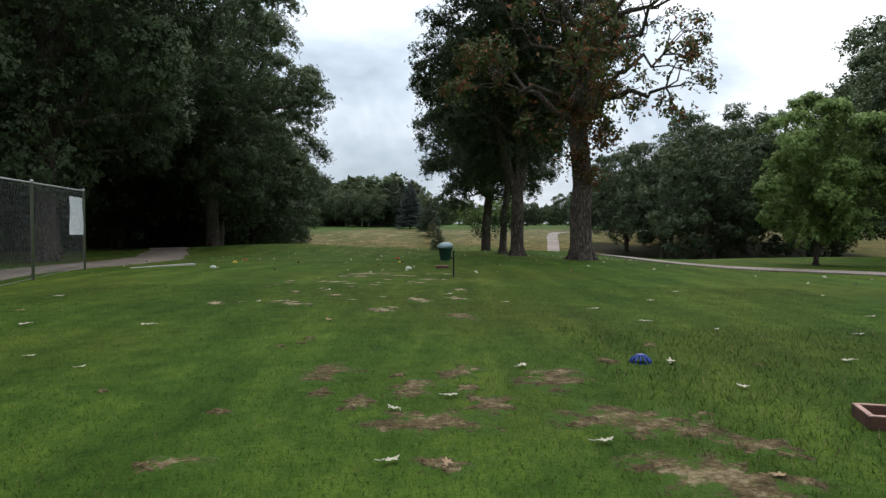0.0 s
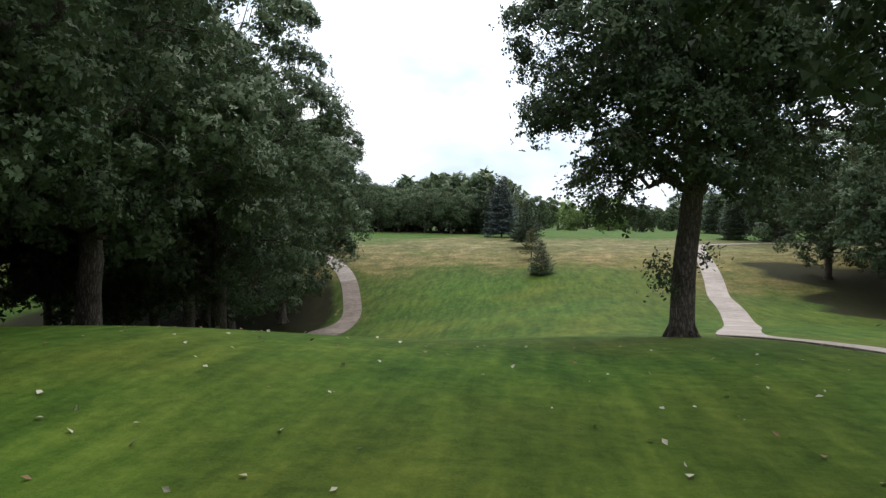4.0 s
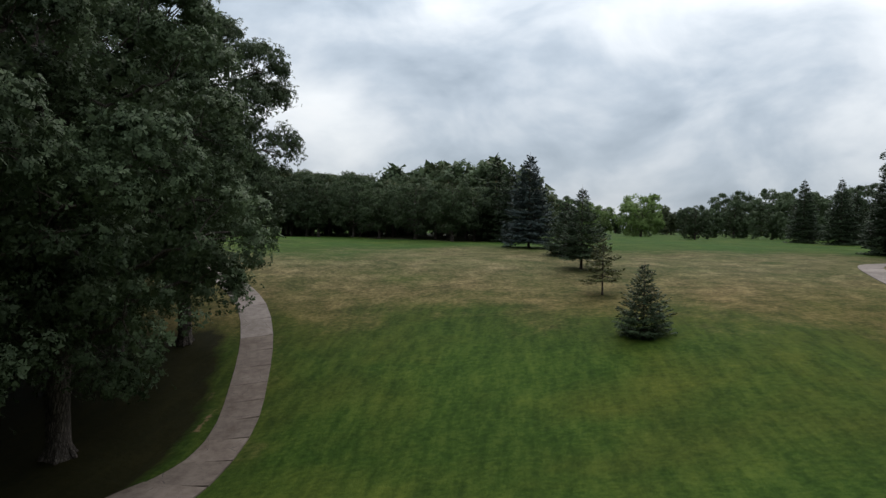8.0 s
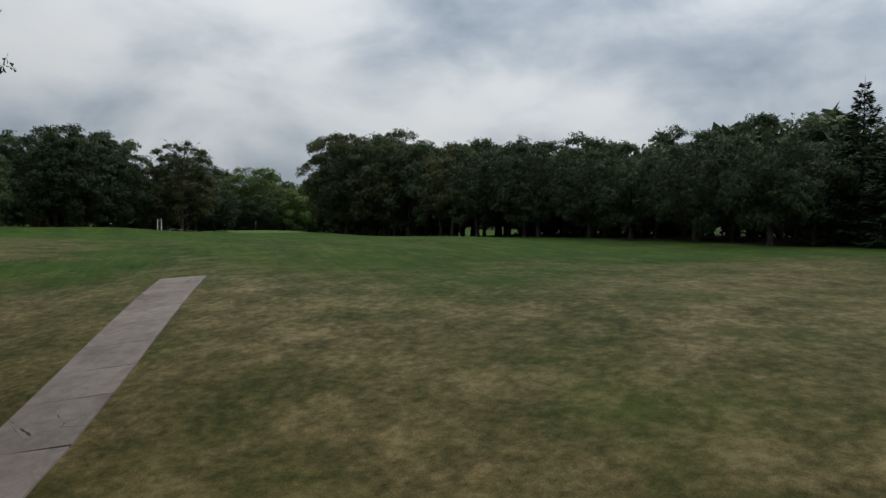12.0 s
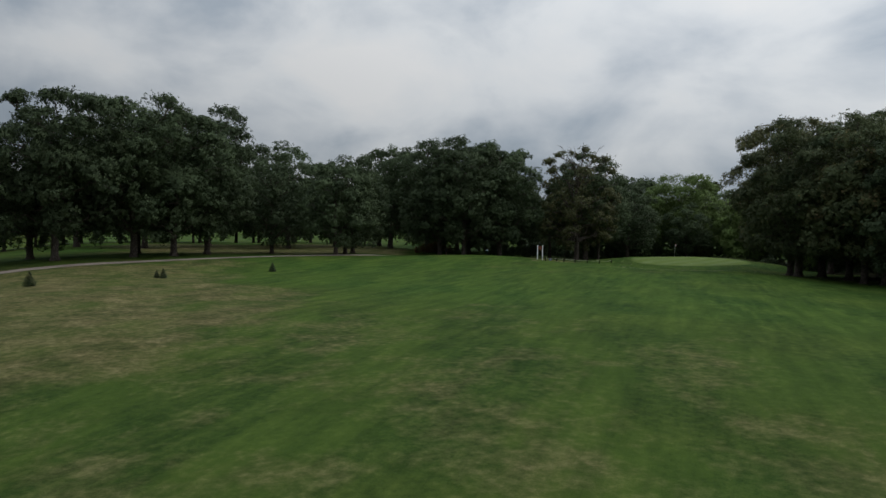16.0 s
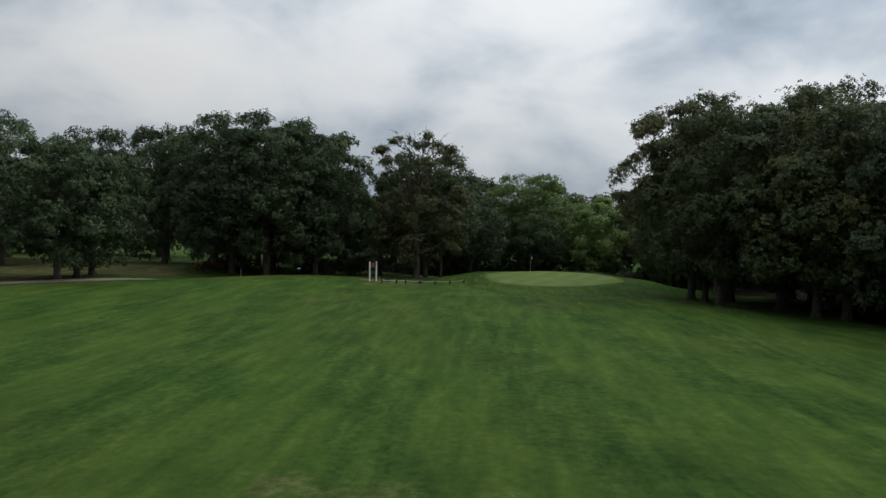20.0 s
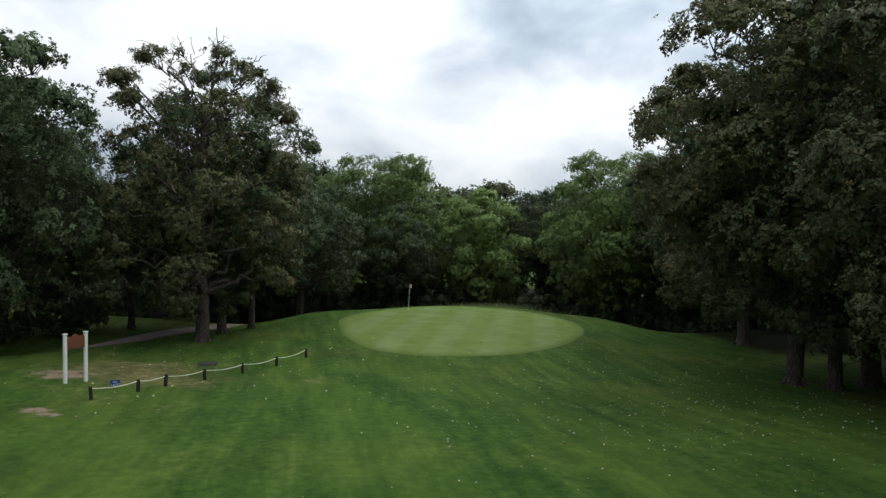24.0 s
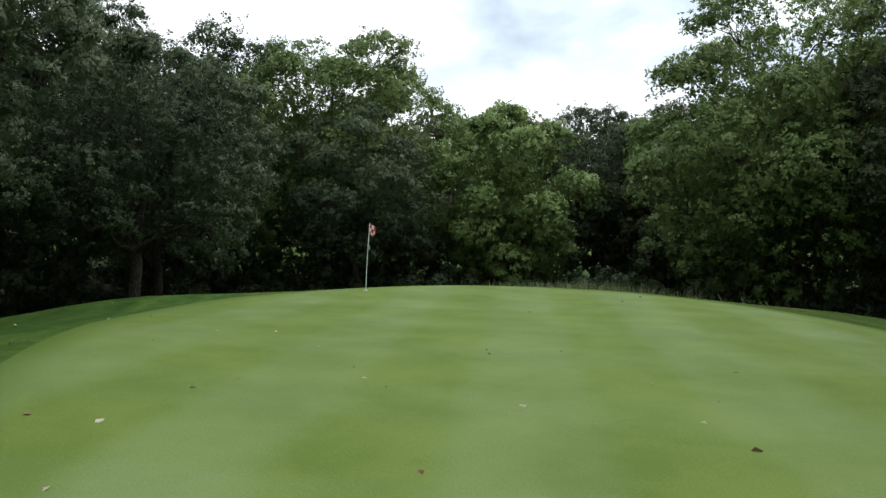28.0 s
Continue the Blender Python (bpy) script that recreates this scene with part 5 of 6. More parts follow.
def tee_marker(x, y, mat, colour, turn=0):
    ob = thing("tee_marker", x, y, f"{colour} domed plastic tee marker with ribs", "tee marker", turn, "tee markers")
    ob.scale, ob.location.z = (0.88, 0.88, 0.88), ob.location.z - 0.025
    for i in range(12):
        a = 6.28318 * i / 12
        pts = [(0.095 * math.cos(u) * math.cos(a), 0.095 * math.cos(u) * math.sin(a), 0.012 + 0.085 * math.sin(u)) for u in np.linspace(0, 1.25, 6)]
        w = Wood()
        w.tube(pts, np.linspace(0.014, 0.010, 6), 6)
        part_mesh("rib", w.mesh("rib", mat), ob)
    part("cap", lathe([(0.05, 0.085), (0.048, 0.1), (0.03, 0.106), (0.0, 0.107)], 16), mat, ob)
    part("base_ring", lathe([(0.085, 0.0), (0.108, 0.0), (0.108, 0.018), (0.085, 0.022), (0.085, 0.0)], 20, False), mat, ob)
    return ob


for x, y, m, c in ((1.6, 5.65, M_BLUE, "dark blue"), (-0.95, 19.3, M_TEE_WHITE, "white"), (-6.2, 18.9, M_TEE_WHITE, "white"), (-1.5, 24.6, M_TEE_YELLOW, "yellow"), (-7.3, 24.6, M_TEE_YELLOW, "yellow"),
                   (-1.9, 29.4, M_TEE_RED, "red"), (-8.1, 28.7, M_TEE_RED, "red")):
    tee_marker(x, y, m, c, rnd.uniform(0, 90))


def tee_box_tray(x, y, turn, wide, deep):
    ob = thing("broken_tee_tray", x, y, "shallow red-stained wooden tray for broken tees", "wooden tray", turn, "wooden trays")
    ob.location.z -= 0.03
    t, h = 0.035, 0.10
    for x0, y0, x1, y1 in ((0, 0, wide, t), (0, deep - t, wide, deep), (0, t + 0.002, t, deep - t - 0.002), (wide - t, t + 0.002, wide, deep - t - 0.002)):
        board = part("board", box(x0, y0, -0.03, x1, y1, h, 0.003), M_RED_WOOD, ob)
        part("board_edge", box(x0 + 0.002, y0 + 0.002, h + 0.001, x1 - 0.002, y1 - 0.002, h + 0.007, 0.002), M_RED_TOP, board, "weathered pale top edge")
    part("fill", box(t + 0.002, t + 0.002, -0.02, wide - t - 0.002, deep - t - 0.002, 0.045), M_SEED, ob, "dark broken tees and sand")
    return ob


tee_box_tray(2.34, 3.82, -14, 0.52, 0.30)
tee_box_tray(-0.2, 19.5, 4, 0.36, 0.22)

# chain-link fence with a notice
fence = thing("chain_link_fence", -9.4, 18.4, "galvanised chain-link fence beside the gravel track", "fence", math.degrees(math.atan2(-3.75, 0.83)))
F_LEN, F_H = 11.6, 2.05
for i in range(4):
    px = 3.83 * i
    part("post", lathe([(0.034, -0.3), (0.034, F_H + 0.02), (0.042, F_H + 0.025), (0.03, F_H + 0.06), (0.0, F_H + 0.07)], 12), M_STEEL, fence).location = (px, 0, 0)
pipe_part("top_rail", [(0, 0, F_H), (F_LEN * 0.5, 0, F_H), (F_LEN, 0, F_H)], 0.022, M_STEEL, fence, sides=8)
pipe_part("tension_wire", [(0, 0, 0.06), (F_LEN * 0.5, 0, 0.05), (F_LEN, 0, 0.06)], 0.004, M_STEEL, fence, sides=4)
mesh_w = Wood()
step = 0.075
k = int(F_LEN / step)
nz = int((F_H - 0.08) / step)
for i in range(k):
    # each woven wire zigzags from the bottom to the top
    zs = np.arange(nz + 1) * step + 0.06
    xs_w = i * step + step * 0.5 * (np.arange(nz + 1) % 2) * 2 * 0.98
    mesh_w.tube(np.stack([xs_w, np.where(np.arange(nz + 1) % 2, 0.006, -0.006), zs], -1), np.full(nz + 1, 0.0022), 3)
part_mesh("wire_mesh", mesh_w.mesh("wire_mesh", M_STEEL), fence, "woven diamond wire mesh")
notice = thing("notice_sheet", -9.30, 17.80, "white paper notice tied to the chain-link fence", "notice", math.degrees(math.atan2(-3.75, 0.83)), z=gz(-9.30, 17.80) + 0.9)
nv, nf = [], []
for i in range(9):
    for j in range(9):
        nv.append((1.15 * (i / 8 - 0.5), 0.016 + 0.012 * math.sin(i * 1.3 + j * 0.7), 0.95 * j / 8 + 0.02 * (i / 8)))
for i in range(8):
    for j in range(8):
        nf.append((i * 9 + j, (i + 1) * 9 + j, (i + 1) * 9 + j + 1, i * 9 + j + 1))
part_mesh("sheet", mesh_from("sheet", nv, nf, M_PAPER), notice)
edging = thing("edging_timber", -8.4, 18.9, "pale weathered edging timber lying on the grass", "edging", 66)
part("timber", box(0, -0.08, -0.10, 2.3, 0.08, 0.008, 0.004), M_CONCRETE_EDGE, edging)

# ---------------------------------------------------------------- things by the green
sign = thing("sign_frame", -116.45, 199.7, "white posts carrying a brown wooden hole board", "sign", 97)
for px in (0, 0.86):
    p = part("post", box(px - 0.055, -0.055, -0.2, px + 0.055, 0.055, 1.88, 0.006), M_WHITE, sign)
    part("post_cap", box(px - 0.075, -0.075, 1.881, px + 0.075, 0.075, 1.92, 0.008), M_WHITE, p)
bm = bmesh.new()
prof = [(0.06, 1.33), (0.80, 1.33), (0.80, 1.76), (0.70, 1.80), (0.60, 1.77), (0.52, 1.83), (0.43, 1.87), (0.34, 1.83), (0.26, 1.77), (0.16, 1.80), (0.06, 1.76)]
fr = [bm.verts.new((x, -0.02, z)) for x, z in prof]
bk = [bm.verts.new((x, 0.02, z)) for x, z in prof]
bm.faces.new(fr)
bm.faces.new(bk[::-1])
for i in range(len(prof)):
    j = (i + 1) % len(prof)
    bm.faces.new((fr[j], fr[i], bk[i], bk[j]))
part("board", bm, M_BROWN, sign, "brown painted board with a scalloped top")

ROPE_POSTS = ((-113.2, 199.0), (-113.6, 201.0), (-114.0, 202.4), (-114.4, 204.5), (-114.8, 206.8), (-115.3, 209.2), (-116.0, 211.8))
rope = tagged(new("rope_fence"), "low rope strung along short dark timber posts", "rope fence")
tops = []
for x, y in ROPE_POSTS:
    z = gz(x, y)
    p = part("post", box(-0.055, -0.055, -0.2, 0.055, 0.055, 0.46, 0.012), M_TIMBER, rope)
    p.matrix_basis = pose(x, y, z, rnd.uniform(-3, 3), rnd.uniform(-4, 4), rnd.uniform(0, 90))
    tops.append(np.array((x, y, z + 0.40)))
for a, b in zip(tops[:-1], tops[1:]):
    u = np.linspace(0, 1, 15)[:, None]
    c = a + (b - a) * u
    c[:, 2] -= 0.25 * np.linalg.norm(b - a) * 0.36 * 4 * (u[:, 0] * (1 - u[:, 0])) * 0.45
    pipe_part("rope", c, 0.018, M_ROPE, rope, "cream rope hanging slack")

plate = thing("small_sign", -114.75, 200.75, "small blue ground sign with white letters", "sign", 55)
part("stake", box(-0.012, -0.008, -0.2, 0.012, 0.008, 0.2), M_STEEL, plate)
part("panel", box(-0.17, -0.02, 0.06, 0.17, -0.008, 0.30, 0.004), M_BLUE, plate)
for line, z in (("NO", 0.195), ("CARTS", 0.085)):
    tx = bpy.data.curves.new("lettering", "FONT")
    tx.body, tx.size, tx.align_x, tx.extrude = line, 0.105, "CENTER", 0.001
    tx.materials.append(M_TEE_WHITE)
    o = new("lettering", tx)
    o.parent = plate
    o.matrix_basis = pose(0, -0.0225, z, 90, 0, 0)

flag = thing("flagstick", -124.2, 230.7, "thin white flagstick leaning slightly with a red and white flag", "flagstick", 35)
pipe_part("stick", [(0, 0, -0.1), (0.03, 0, 0.7), (0.07, 0, 1.4), (0.12, 0, 2.12)], 0.013, M_TEE_WHITE, flag, sides=8)
fv, ff_r, ff_w = [], [], []
for i in range(9):
    for j in range(9):
        u, w = i / 8, j / 8
        fv.append((0.125 + 0.20 * u * (1 - 0.35 * w) - 0.03 * w, 0.045 * math.sin(u * 7 + w * 3) * u, 2.08 - 0.30 * w - 0.12 * u * u + 0.02 * math.sin(w * 9)))
for i in range(8):
    for j in range(8):
        (ff_w if (i // 3 + j // 3) % 2 else ff_r).append((i * 9 + j, (i + 1) * 9 + j, (i + 1) * 9 + j + 1, i * 9 + j + 1))
part_mesh("cloth", mesh_from("cloth", fv, ff_r, M_FLAG_RED), flag, "red cloth squares")
part_mesh("cloth", mesh_from("cloth", fv, ff_w, M_FLAG_WHITE), flag, "white cloth squares")
part("cup_rim", lathe([(0.054, 0.0), (0.062, 0.0), (0.062, 0.045), (0.054, 0.045), (0.054, 0.0)], 20, False), M_TEE_WHITE, flag)
part("finial", lathe([(0.0, 0.0), (0.02, 0.01), (0.018, 0.03), (0.0, 0.036)], 10), M_POST, flag).location = (0.12, 0, 2.11)
part("tag", box(0.085, -0.02, 1.30, 0.135, 0.02, 1.42, 0.006), M_STEEL, flag)

cover = thing("drain_cover", -117.8, 207.1, "dark cast iron drain cover set in the grass", "drain cover")
part("plate", lathe([(0.0, -0.05), (0.42, -0.05), (0.42, 0.03), (0.40, 0.04), (0.0, 0.045)], 24), M_IRON, cover)
part("frame", lathe([(0.43, -0.05), (0.50, -0.05), (0.50, 0.035), (0.43, 0.035), (0.43, -0.05)], 24, False), M_IRON, cover)

bin_ = thing("path_post_box", -131.2, 192.4, "small dark box on a pale post beside the far path", "ball washer")
part("post", box(-0.05, -0.05, -0.2, 0.05, 0.05, 0.75, 0.006), M_RED_TOP, bin_, "pale timber post")
part("box", box(-0.13, -0.11, 0.751, 0.13, 0.11, 1.15, 0.02), M_POST, bin_)

for x, y, s in ((-91.5, 141.8, 0.27), (-96.3, 151.0, 0.21), (-100.5, 160.8, 0.22), (-96.8, 150.5, 0.16)):
    plant("spruce_seedling", "spruce_small", x, y, s, rnd.uniform(0, 360), "tiny dark spruce seedling on the open fairway", "spruce", "spruce seedlings")

for x, y, s in ((-137.0, 191.6, 0.40), (-138.4, 193.8, 0.46), (-139.6, 196.6, 0.42), (-136.0, 189.8, 0.32)):
    plant("shrub", "russet_shrub", x, y, s, rnd.uniform(0, 360), "low reddish garden shrub under the far oaks", "shrub", "reddish shrubs")

for x, y, s in ((-133.6, 203.4, 0.42), (-135.4, 205.2, 0.55), (-136.8, 207.6, 0.5), (-134.6, 208.8, 0.45), (-138.0, 204.0, 0.5), (-136.2, 210.6, 0.58)):
    plant("shrub", "shrub", x, y, s, rnd.uniform(0, 360), "low green brush at the edge of the far lawn", "shrub", "brush beyond the far path")

bench = thing("park_bench", -157.2, 189.6, "dark wooden bench standing on the far lawn", "bench", 60)
for i in range(3):
    part("seat_slat", box(-0.8, -0.22 + 0.15 * i, 0.42, 0.8, -0.10 + 0.15 * i, 0.46, 0.005), M_TIMBER, bench)
    part("back_slat", box(-0.8, 0.24, 0.52 + 0.14 * i, 0.8, 0.27, 0.63 + 0.14 * i, 0.005), M_TIMBER, bench)
for px in (-0.65, 0.65):
    part("leg", box(px - 0.04, -0.2, -0.1, px + 0.04, -0.12, 0.419), M_TIMBER, bench)
    part("leg", box(px - 0.04, 0.271, -0.1, px + 0.04, 0.33, 0.95), M_TIMBER, bench)
    part("arm", box(px - 0.03, -0.22, 0.62, px + 0.03, 0.239, 0.66), M_TIMBER, bench)

# ---------------------------------------------------------------- fallen leaves and grass blades
M_BLADE = leaf_material("grass_blade", (0.026, 0.056, 0.007), (0.066, 0.108, 0.017), (0.17, 0.14, 0.07), 0.09, gloss=0.8, clear=0.3)
M_WEED = leaf_material("tall_weed", (0.045, 0.075, 0.018), (0.13, 0.17, 0.06), (0.20, 0.18, 0.10), 0.15, gloss=0.6, clear=0.25)


BARE_SPOTS = ((1.1, 4.0, 0.42), (-0.1, 4.0, 0.32), (-0.9, 5.3, 0.30), (1.25, 3.1, 0.38), (0.8, 5.1, 0.34), (-1.3, 3.4, 0.16), (-0.2, 4.8, 0.24), (0.3, 4.35, 0.22), (1.6, 3.55, 0.2), (0.15, 5.3, 0.2), (-0.55, 4.45, 0.16), (0.0, 3.3, 0.14), (-1.8, 16.2, 0.5), (-0.9, 15.6, 0.35), (-1.8, 15.2, 0.3), (-1.1, 18.4, 0.35), (0.2, 8.4, 0.3), (-0.8, 9.0, 0.25))


speck = random.Random(23)
BARE_SPOTS += tuple((speck.uniform(-3.3, 0.4), speck.uniform(9.2, 16.8), speck.uniform(0.07, 0.24)) for _ in range(46))
BARE_SPOTS += tuple((speck.uniform(-3.0, 2.6), speck.uniform(3.0, 7.0), speck.uniform(0.05, 0.14)) for _ in range(16))


def soil_patch(x, y, r, seed):
    """A worn spot of bare earth, ragged at its edge."""
    g = np.random.default_rng(seed)
    n, v, f = 40, [(x, y, gz(x, y) + 0.010)], []
    ph = g.uniform(0, 6.28, 4)
    for k in (0.55, 1.0):
        for i in range(n):
            a = 6.28318 * i / n
            q = k * r * (1 + 0.30 * math.sin(2 * a + ph[0]) + 0.22 * math.sin(5 * a + ph[1]) + 0.14 * math.sin(9 * a + ph[2]) + 0.08 * g.normal())
            px, py = x + 0.95 * q * math.cos(a), y + q * math.sin(a)
            v.append((px, py, gz(px, py) + (0.010 + 0.004 * g.normal() * 0.5 if k < 1 else -0.004)))
    tri = [(0, 1 + i, 1 + (i + 1) % n) for i in range(n)]
    for i in range(n):
        j = (i + 1) % n
        tri += [(1 + i, 1 + n + i, 1 + n + j), (1 + i, 1 + n + j, 1 + j)]
    me = mesh_from("soil_patch", v, tri, M_DIVOT if 8.5 < y < 17.5 else M_SOIL)
    me.attributes.new("rim", "FLOAT", "POINT").data.foreach_set("value", np.array([0.0] + [0.45] * n + [1.0] * n, np.float32))
    tagged(new("soil_patch", me), "worn patch of bare brown earth in the tee grass", "bare soil", "bare patches on the tee")


def soil_material(name, dark, mid_tone, light):
    m, n, l, b = material(name, 0.95, 0, 0.1)
    p = position(n)
    rim = n.new("ShaderNodeAttribute")
    rim.attribute_name = "rim"
    mid, fine, grit = mnoise(n, l, p, 5.0, 4.0, 0.6), mnoise(n, l, p, 28.0, 4.0, 0.7), mnoise(n, l, p, 120.0, 2.0, 0.6)
    f = mmath(n, l, "ADD", mmath(n, l, "MULTIPLY", mid, 0.45), mmath(n, l, "ADD", mmath(n, l, "MULTIPLY", fine, 0.4), mmath(n, l, "MULTIPLY", grit, 0.15)))
    col = mramp(n, l, f, (0.38, dark), (0.50, mid_tone), (0.61, light))
    # torn brown thatch round the pale middle
    torn = mmath(n, l, "MULTIPLY_ADD", mmath(n, l, "ADD", mnoise(n, l, p, 11.0, 4.0, 0.7), mmath(n, l, "MULTIPLY_ADD", rim.outputs["Fac"], 0.45, -0.72)), 7.0, 0.5, clamp=True)
    col = mmix(n, l, torn, col, mramp(n, l, fine, (0.35, (0.022, 0.016, 0.008)), (0.65, (0.105, 0.072, 0.036))))
    weedy = mmath(n, l, "MULTIPLY_ADD", mmath(n, l, "ADD", mmath(n, l, "MULTIPLY", mnoise(n, l, p, 6.5, 6.0, 0.75), 1.9), mmath(n, l, "MULTIPLY_ADD", rim.outputs["Fac"], 0.42, -1.17)), 7.0, 0.5, clamp=True)
    l.new(mmix(n, l, weedy, col, (0.046, 0.086, 0.012)), b.inputs["Base Color"])
    mbump(n, l, b, fine, 1.0, 0.03)
    return m


M_SOIL = soil_material("bare_soil", (0.034, 0.024, 0.010), (0.104, 0.074, 0.035), (0.255, 0.198, 0.118))
M_DIVOT = soil_material("sandy_divot", (0.085, 0.066, 0.036), (0.220, 0.175, 0.105), (0.420, 0.350, 0.230))
for i, (bx, by, br) in enumerate(BARE_SPOTS):
    soil_patch(bx, by, br * 1.1, 70 + i)


def blades(name, count, xs, ys, tall, thick, mat, label, seed, avoid=0.0, category="grass"):
    rng = np.random.default_rng(seed)
    x, y = xs(rng, count), ys(rng, count)
    for bx, by, br in BARE_SPOTS if avoid else ():
        keep = np.hypot(x - bx, (y - by)) > br * (avoid - 0.6 + 0.7 * rng.uniform(0, 1, len(x)))
        x, y = x[keep], y[keep]
    n = len(x)
    z = height(x, y) - 0.004
    a = rng.uniform(-1.5, 1.5, n)
    h = tall * rng.uniform(0.5, 1.3, n)
    lx, ly = rng.normal(size=n) * 0.45 * h, rng.normal(size=n) * 0.45 * h
    w = thick * rng.uniform(0.7, 1.3, n)
    v = np.stack([np.stack([x - np.cos(a) * w, y - np.sin(a) * w, z], -1), np.stack([x + np.cos(a) * w, y + np.sin(a) * w, z], -1), np.stack([x + lx, y + ly, z + h], -1)], 1).reshape(-1, 3)
    f = np.arange(n * 3).reshape(n, 3)
    face = np.cross(v[f[:, 1]] - v[f[:, 0]], v[f[:, 2]] - v[f[:, 0]])
    f = np.where((face @ np.array([0.0, -0.6, 0.8]) < 0)[:, None], f[:, ::-1], f)
    me = mesh_from(name, v, f, mat, True)
    up = np.stack([lx, ly, 1.6 * h], -1) / h[:, None] + rng.normal(size=(n, 3)) * 0.15
    up /= np.linalg.norm(up, axis=1)[:, None]
    me.normals_split_custom_set_from_vertices(np.repeat(up, 3, axis=0).astype(np.float32))
    return tagged(new(name, me), label, category, kind="stuff")


def fan(near, far, half):
    """Distances thinned out away from the tee's back edge."""
    return (lambda g, n: g.uniform(-1, 1, n) * half), (lambda g, n: near + (far - near) * g.uniform(0, 1, n) ** 1.6)


fx, fy = fan(2.0, 13.0, 6.5)
blades("grass_blades", 260000, fx, fy, 0.025, 0.0021, M_BLADE, "short green grass blades on the worn tee", 3, 0.75)
blades("grass_tufts", 6000, lambda g, n: g.uniform(1.2, 5.0, n), lambda g, n: g.uniform(3.0, 7.5, n), 0.055, 0.0035, M_BLADE, "longer grass tufts round the tee's edge", 4, 0.9)
blades("weeds", 2200, lambda g, n: -122.2 + g.normal(size=n) * 2.6, lambda g, n: 240.6 + g.normal(size=n) * 0.8, 0.40, 0.012, M_WEED, "tall pale weeds along the wood behind the green", 5, category="weeds")


def leaf_litter(name, count, place, size, seed, label):
    rng = np.random.default_rng(seed)
    x, y = place(rng, count)
    c = np.stack([x, y, height(x, y) + 0.028], -1)
    nrm = rng.normal(size=(len(x), 3)) * 0.35 + np.array([0, 0, 1.0])
    v, f = leaf_quads(c, nrm, size * rng.uniform(0.5, 1.5, len(x)), rng, 0.7)
    return tagged(new(name, mesh_from(name, v, f, M_LITTER, False)), label, "leaves", kind="stuff")


M_LITTER = leaf_material("fallen_leaf", (0.22, 0.20, 0.12), (0.48, 0.45, 0.34), (0.16, 0.10, 0.05), 0.3, gloss=0.7, clear=0.1)
leaf_litter("fallen_leaves_tee", 400, lambda g, n: (g.uniform(-11, 12, n), 12.5 + 40 * g.uniform(0, 1, n) ** 0.8), 0.10, 11, "scattered pale fallen oak leaves on the tee")
leaf_litter("fallen_leaves_green", 1700, lambda g, n: (-95 + g.normal(size=n) * 7.5, 215 + g.normal(size=n) * 7.0), 0.065, 12, "pale fallen leaves on the slope beside the green")
leaf_litter("fallen_leaves_putting", 60, lambda g, n: (-114 + g.normal(size=n) * 8, 224 + g.normal(size=n) * 8), 0.09, 13, "a few pale leaves on the putting green")
leaf_litter("fallen_leaves_rope", 260, lambda g, n: (-118 + g.normal(size=n) * 5, 208 + g.normal(size=n) * 7), 0.09, 14, "pale fallen leaves round the rope fence")


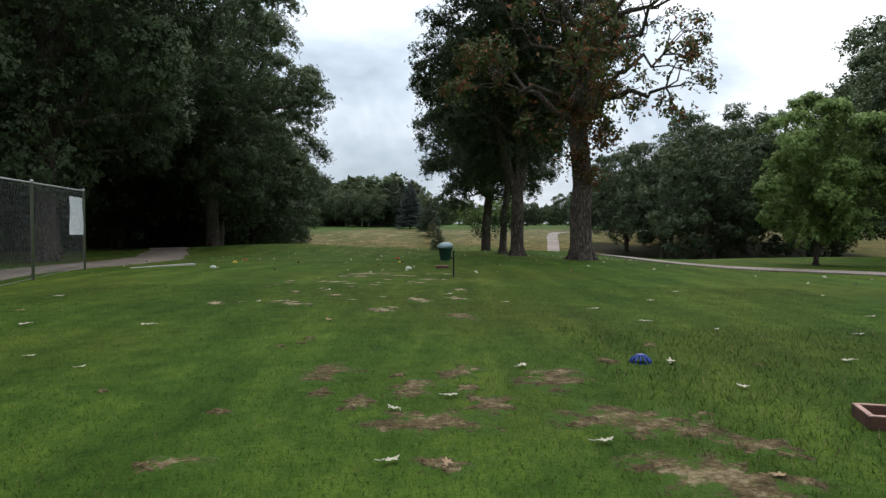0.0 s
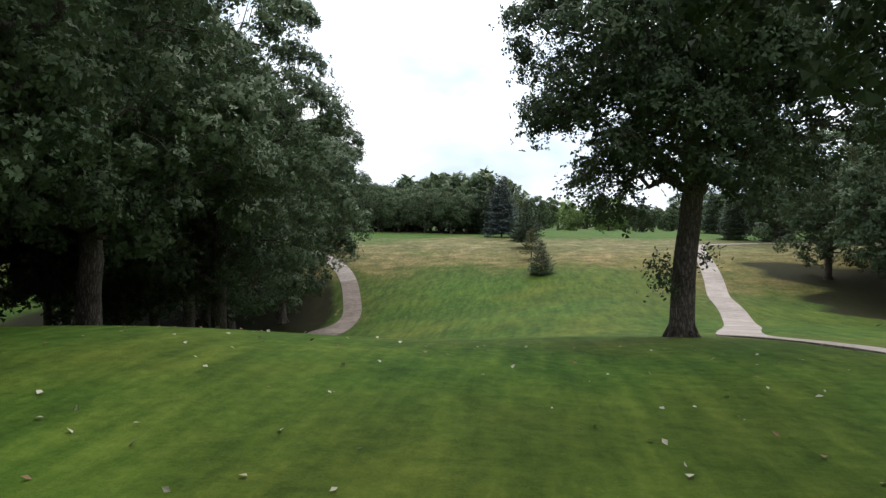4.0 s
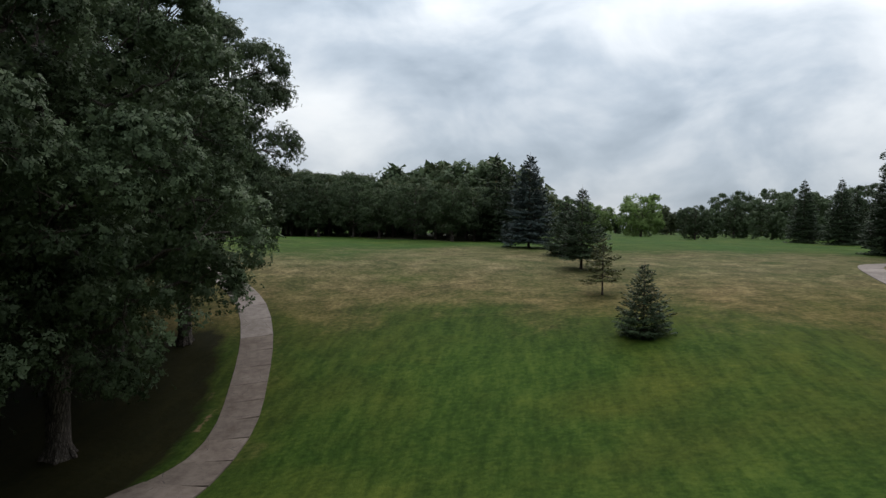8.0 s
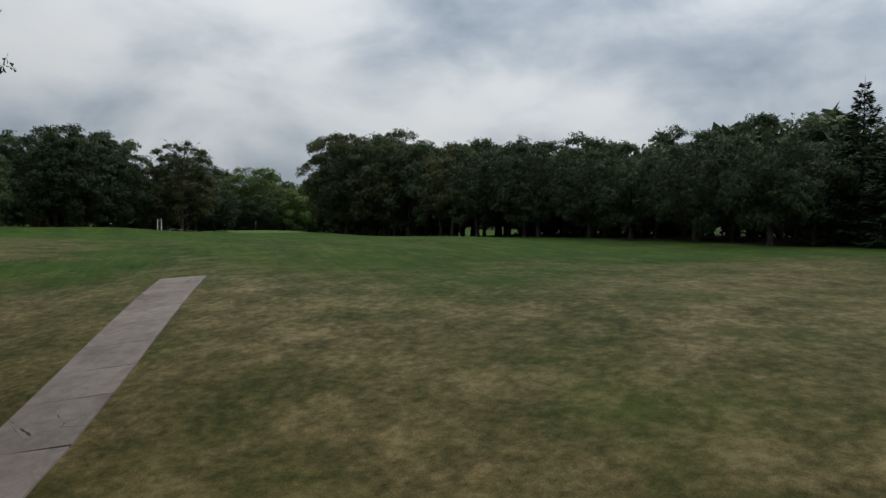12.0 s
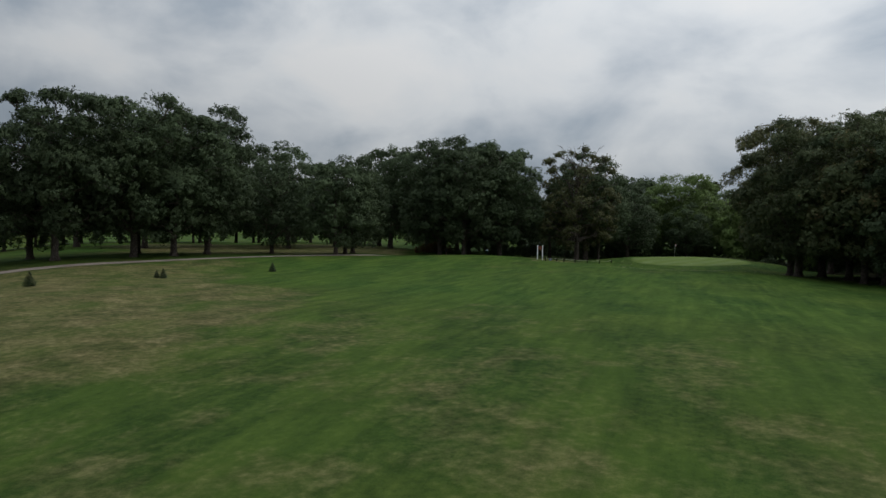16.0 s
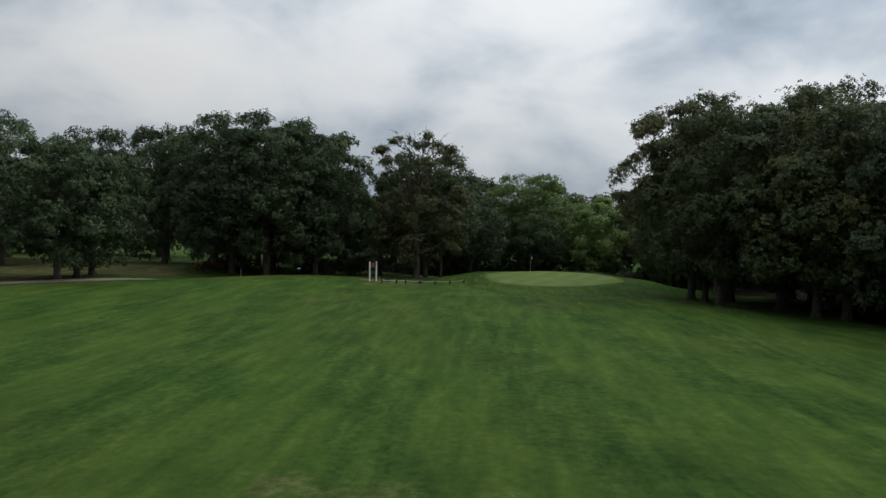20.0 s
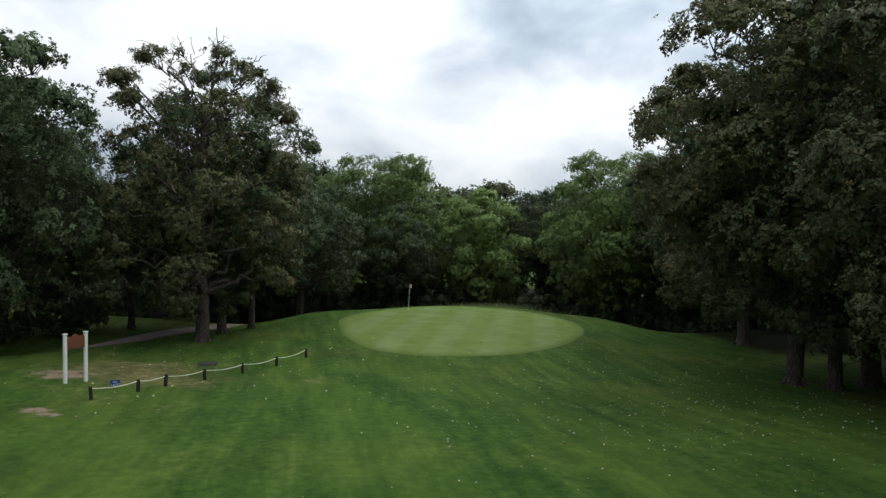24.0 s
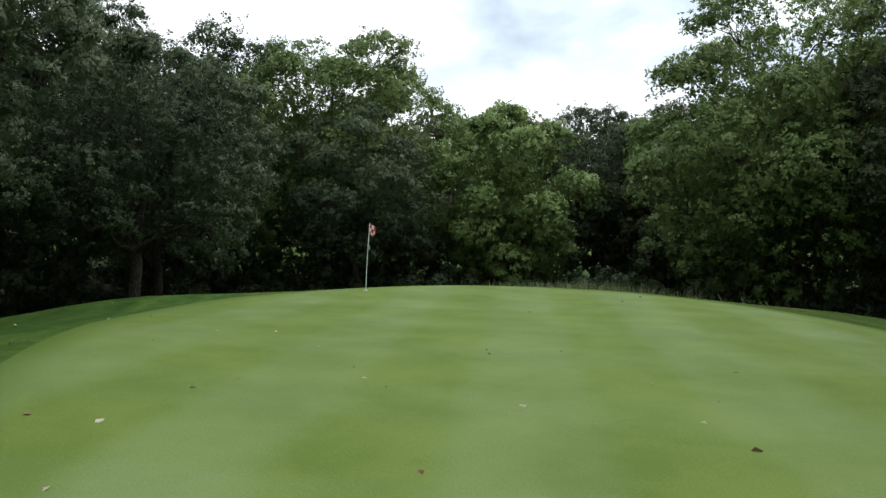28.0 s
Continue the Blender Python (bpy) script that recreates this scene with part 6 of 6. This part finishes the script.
def oak_leaf(x, y, size, turn, mat, label):
    """A single lobed leaf, curled at its edges."""
    ob = thing("fallen_leaf", x, y, label, "leaf", turn, "large fallen leaves")
    ob.location.z += 0.012
    v, n = [(0, 0, 0.012)], 28
    for i in range(n):
        a = 6.28318 * i / n
        r = 0.82 * size * (0.36 + 0.12 * math.cos(7 * a)) * (1.25 if abs(math.cos(a)) > 0.75 else 0.85)
        v.append((r * math.cos(a), 0.8 * r * math.sin(a), (0.26 * abs(math.sin(a * 2 + turn)) + 0.14 * math.sin(a * 5 + turn) ** 2) * r + 0.004))
    f = [(0, 1 + i, 1 + (i + 1) % n) for i in range(n)]
    part_mesh("blade", mesh_from("blade", v, f, mat), ob)
    pipe_part("stalk", [(-size * 0.4, 0, 0.012), (-size * 0.6, 0.01, 0.01), (-size * 0.75, 0.03, 0.012)], 0.003, mat, ob, sides=4)
    return ob


M_LEAF_TAN = plain("tan_fallen_leaf", (0.30, 0.20, 0.11), 0.85, var=0.35, scale=20)
for x, y, sz, tu, m in ((0.84, 3.6, 0.11, 20, 0), (1.83, 5.6, 0.14, 80, 0), (-0.3, 4.25, 0.11, 140, 0), (0.05, 4.55, 0.10, 10, 0), (0.62, 5.45, 0.13, 60, 0), (3.3, 5.7, 0.13, 200, 0), (2.05, 4.75, 0.10, 300, 0), (-0.25, 3.35, 0.10, 33, 0),
                        (0.02, 3.3, 0.11, 95, 1), (2.0, 9.2, 0.14, 15, 0), (-3.6, 6.1, 0.09, 40, 0), (-2.9, 5.6, 0.08, 70, 0), (-4.4, 6.6, 0.10, 110, 0), (4.3, 7.2, 0.11, 10, 0), (2.9, 7.4, 0.09, 250, 0), (5.4, 8.8, 0.12, 20, 0), (-5.6, 9.3, 0.11, 60, 1), (-2.6, 9.9, 0.11, 99, 0), (0.9, 9.9, 0.10, 12, 0), (4.0, 12.0, 0.13, 44, 0), (6.3, 11.6, 0.13, 76, 0), (0.1, 11.0, 0.16, 50, 0), (-1.3, 8.0, 0.14, 130, 1), (-3.3, 7.8, 0.15, 210, 0), (-4.8, 8.0, 0.16, 260, 0), (3.1, 10.4, 0.14, 310, 0), (-6.0, 11.0, 0.17, 12, 0),
                        (-1.9, 11.6, 0.15, 77, 0), (2.3, 8.0, 0.13, 160, 0), (-2.2, 3.3, 0.10, 222, 0), (1.5, 3.1, 0.10, 12, 1)):
    oak_leaf(x, y, sz, tu, M_LEAF_TAN if m else M_LEAF_PALE, "curled brown fallen oak leaf" if m else "pale upturned fallen oak leaf")
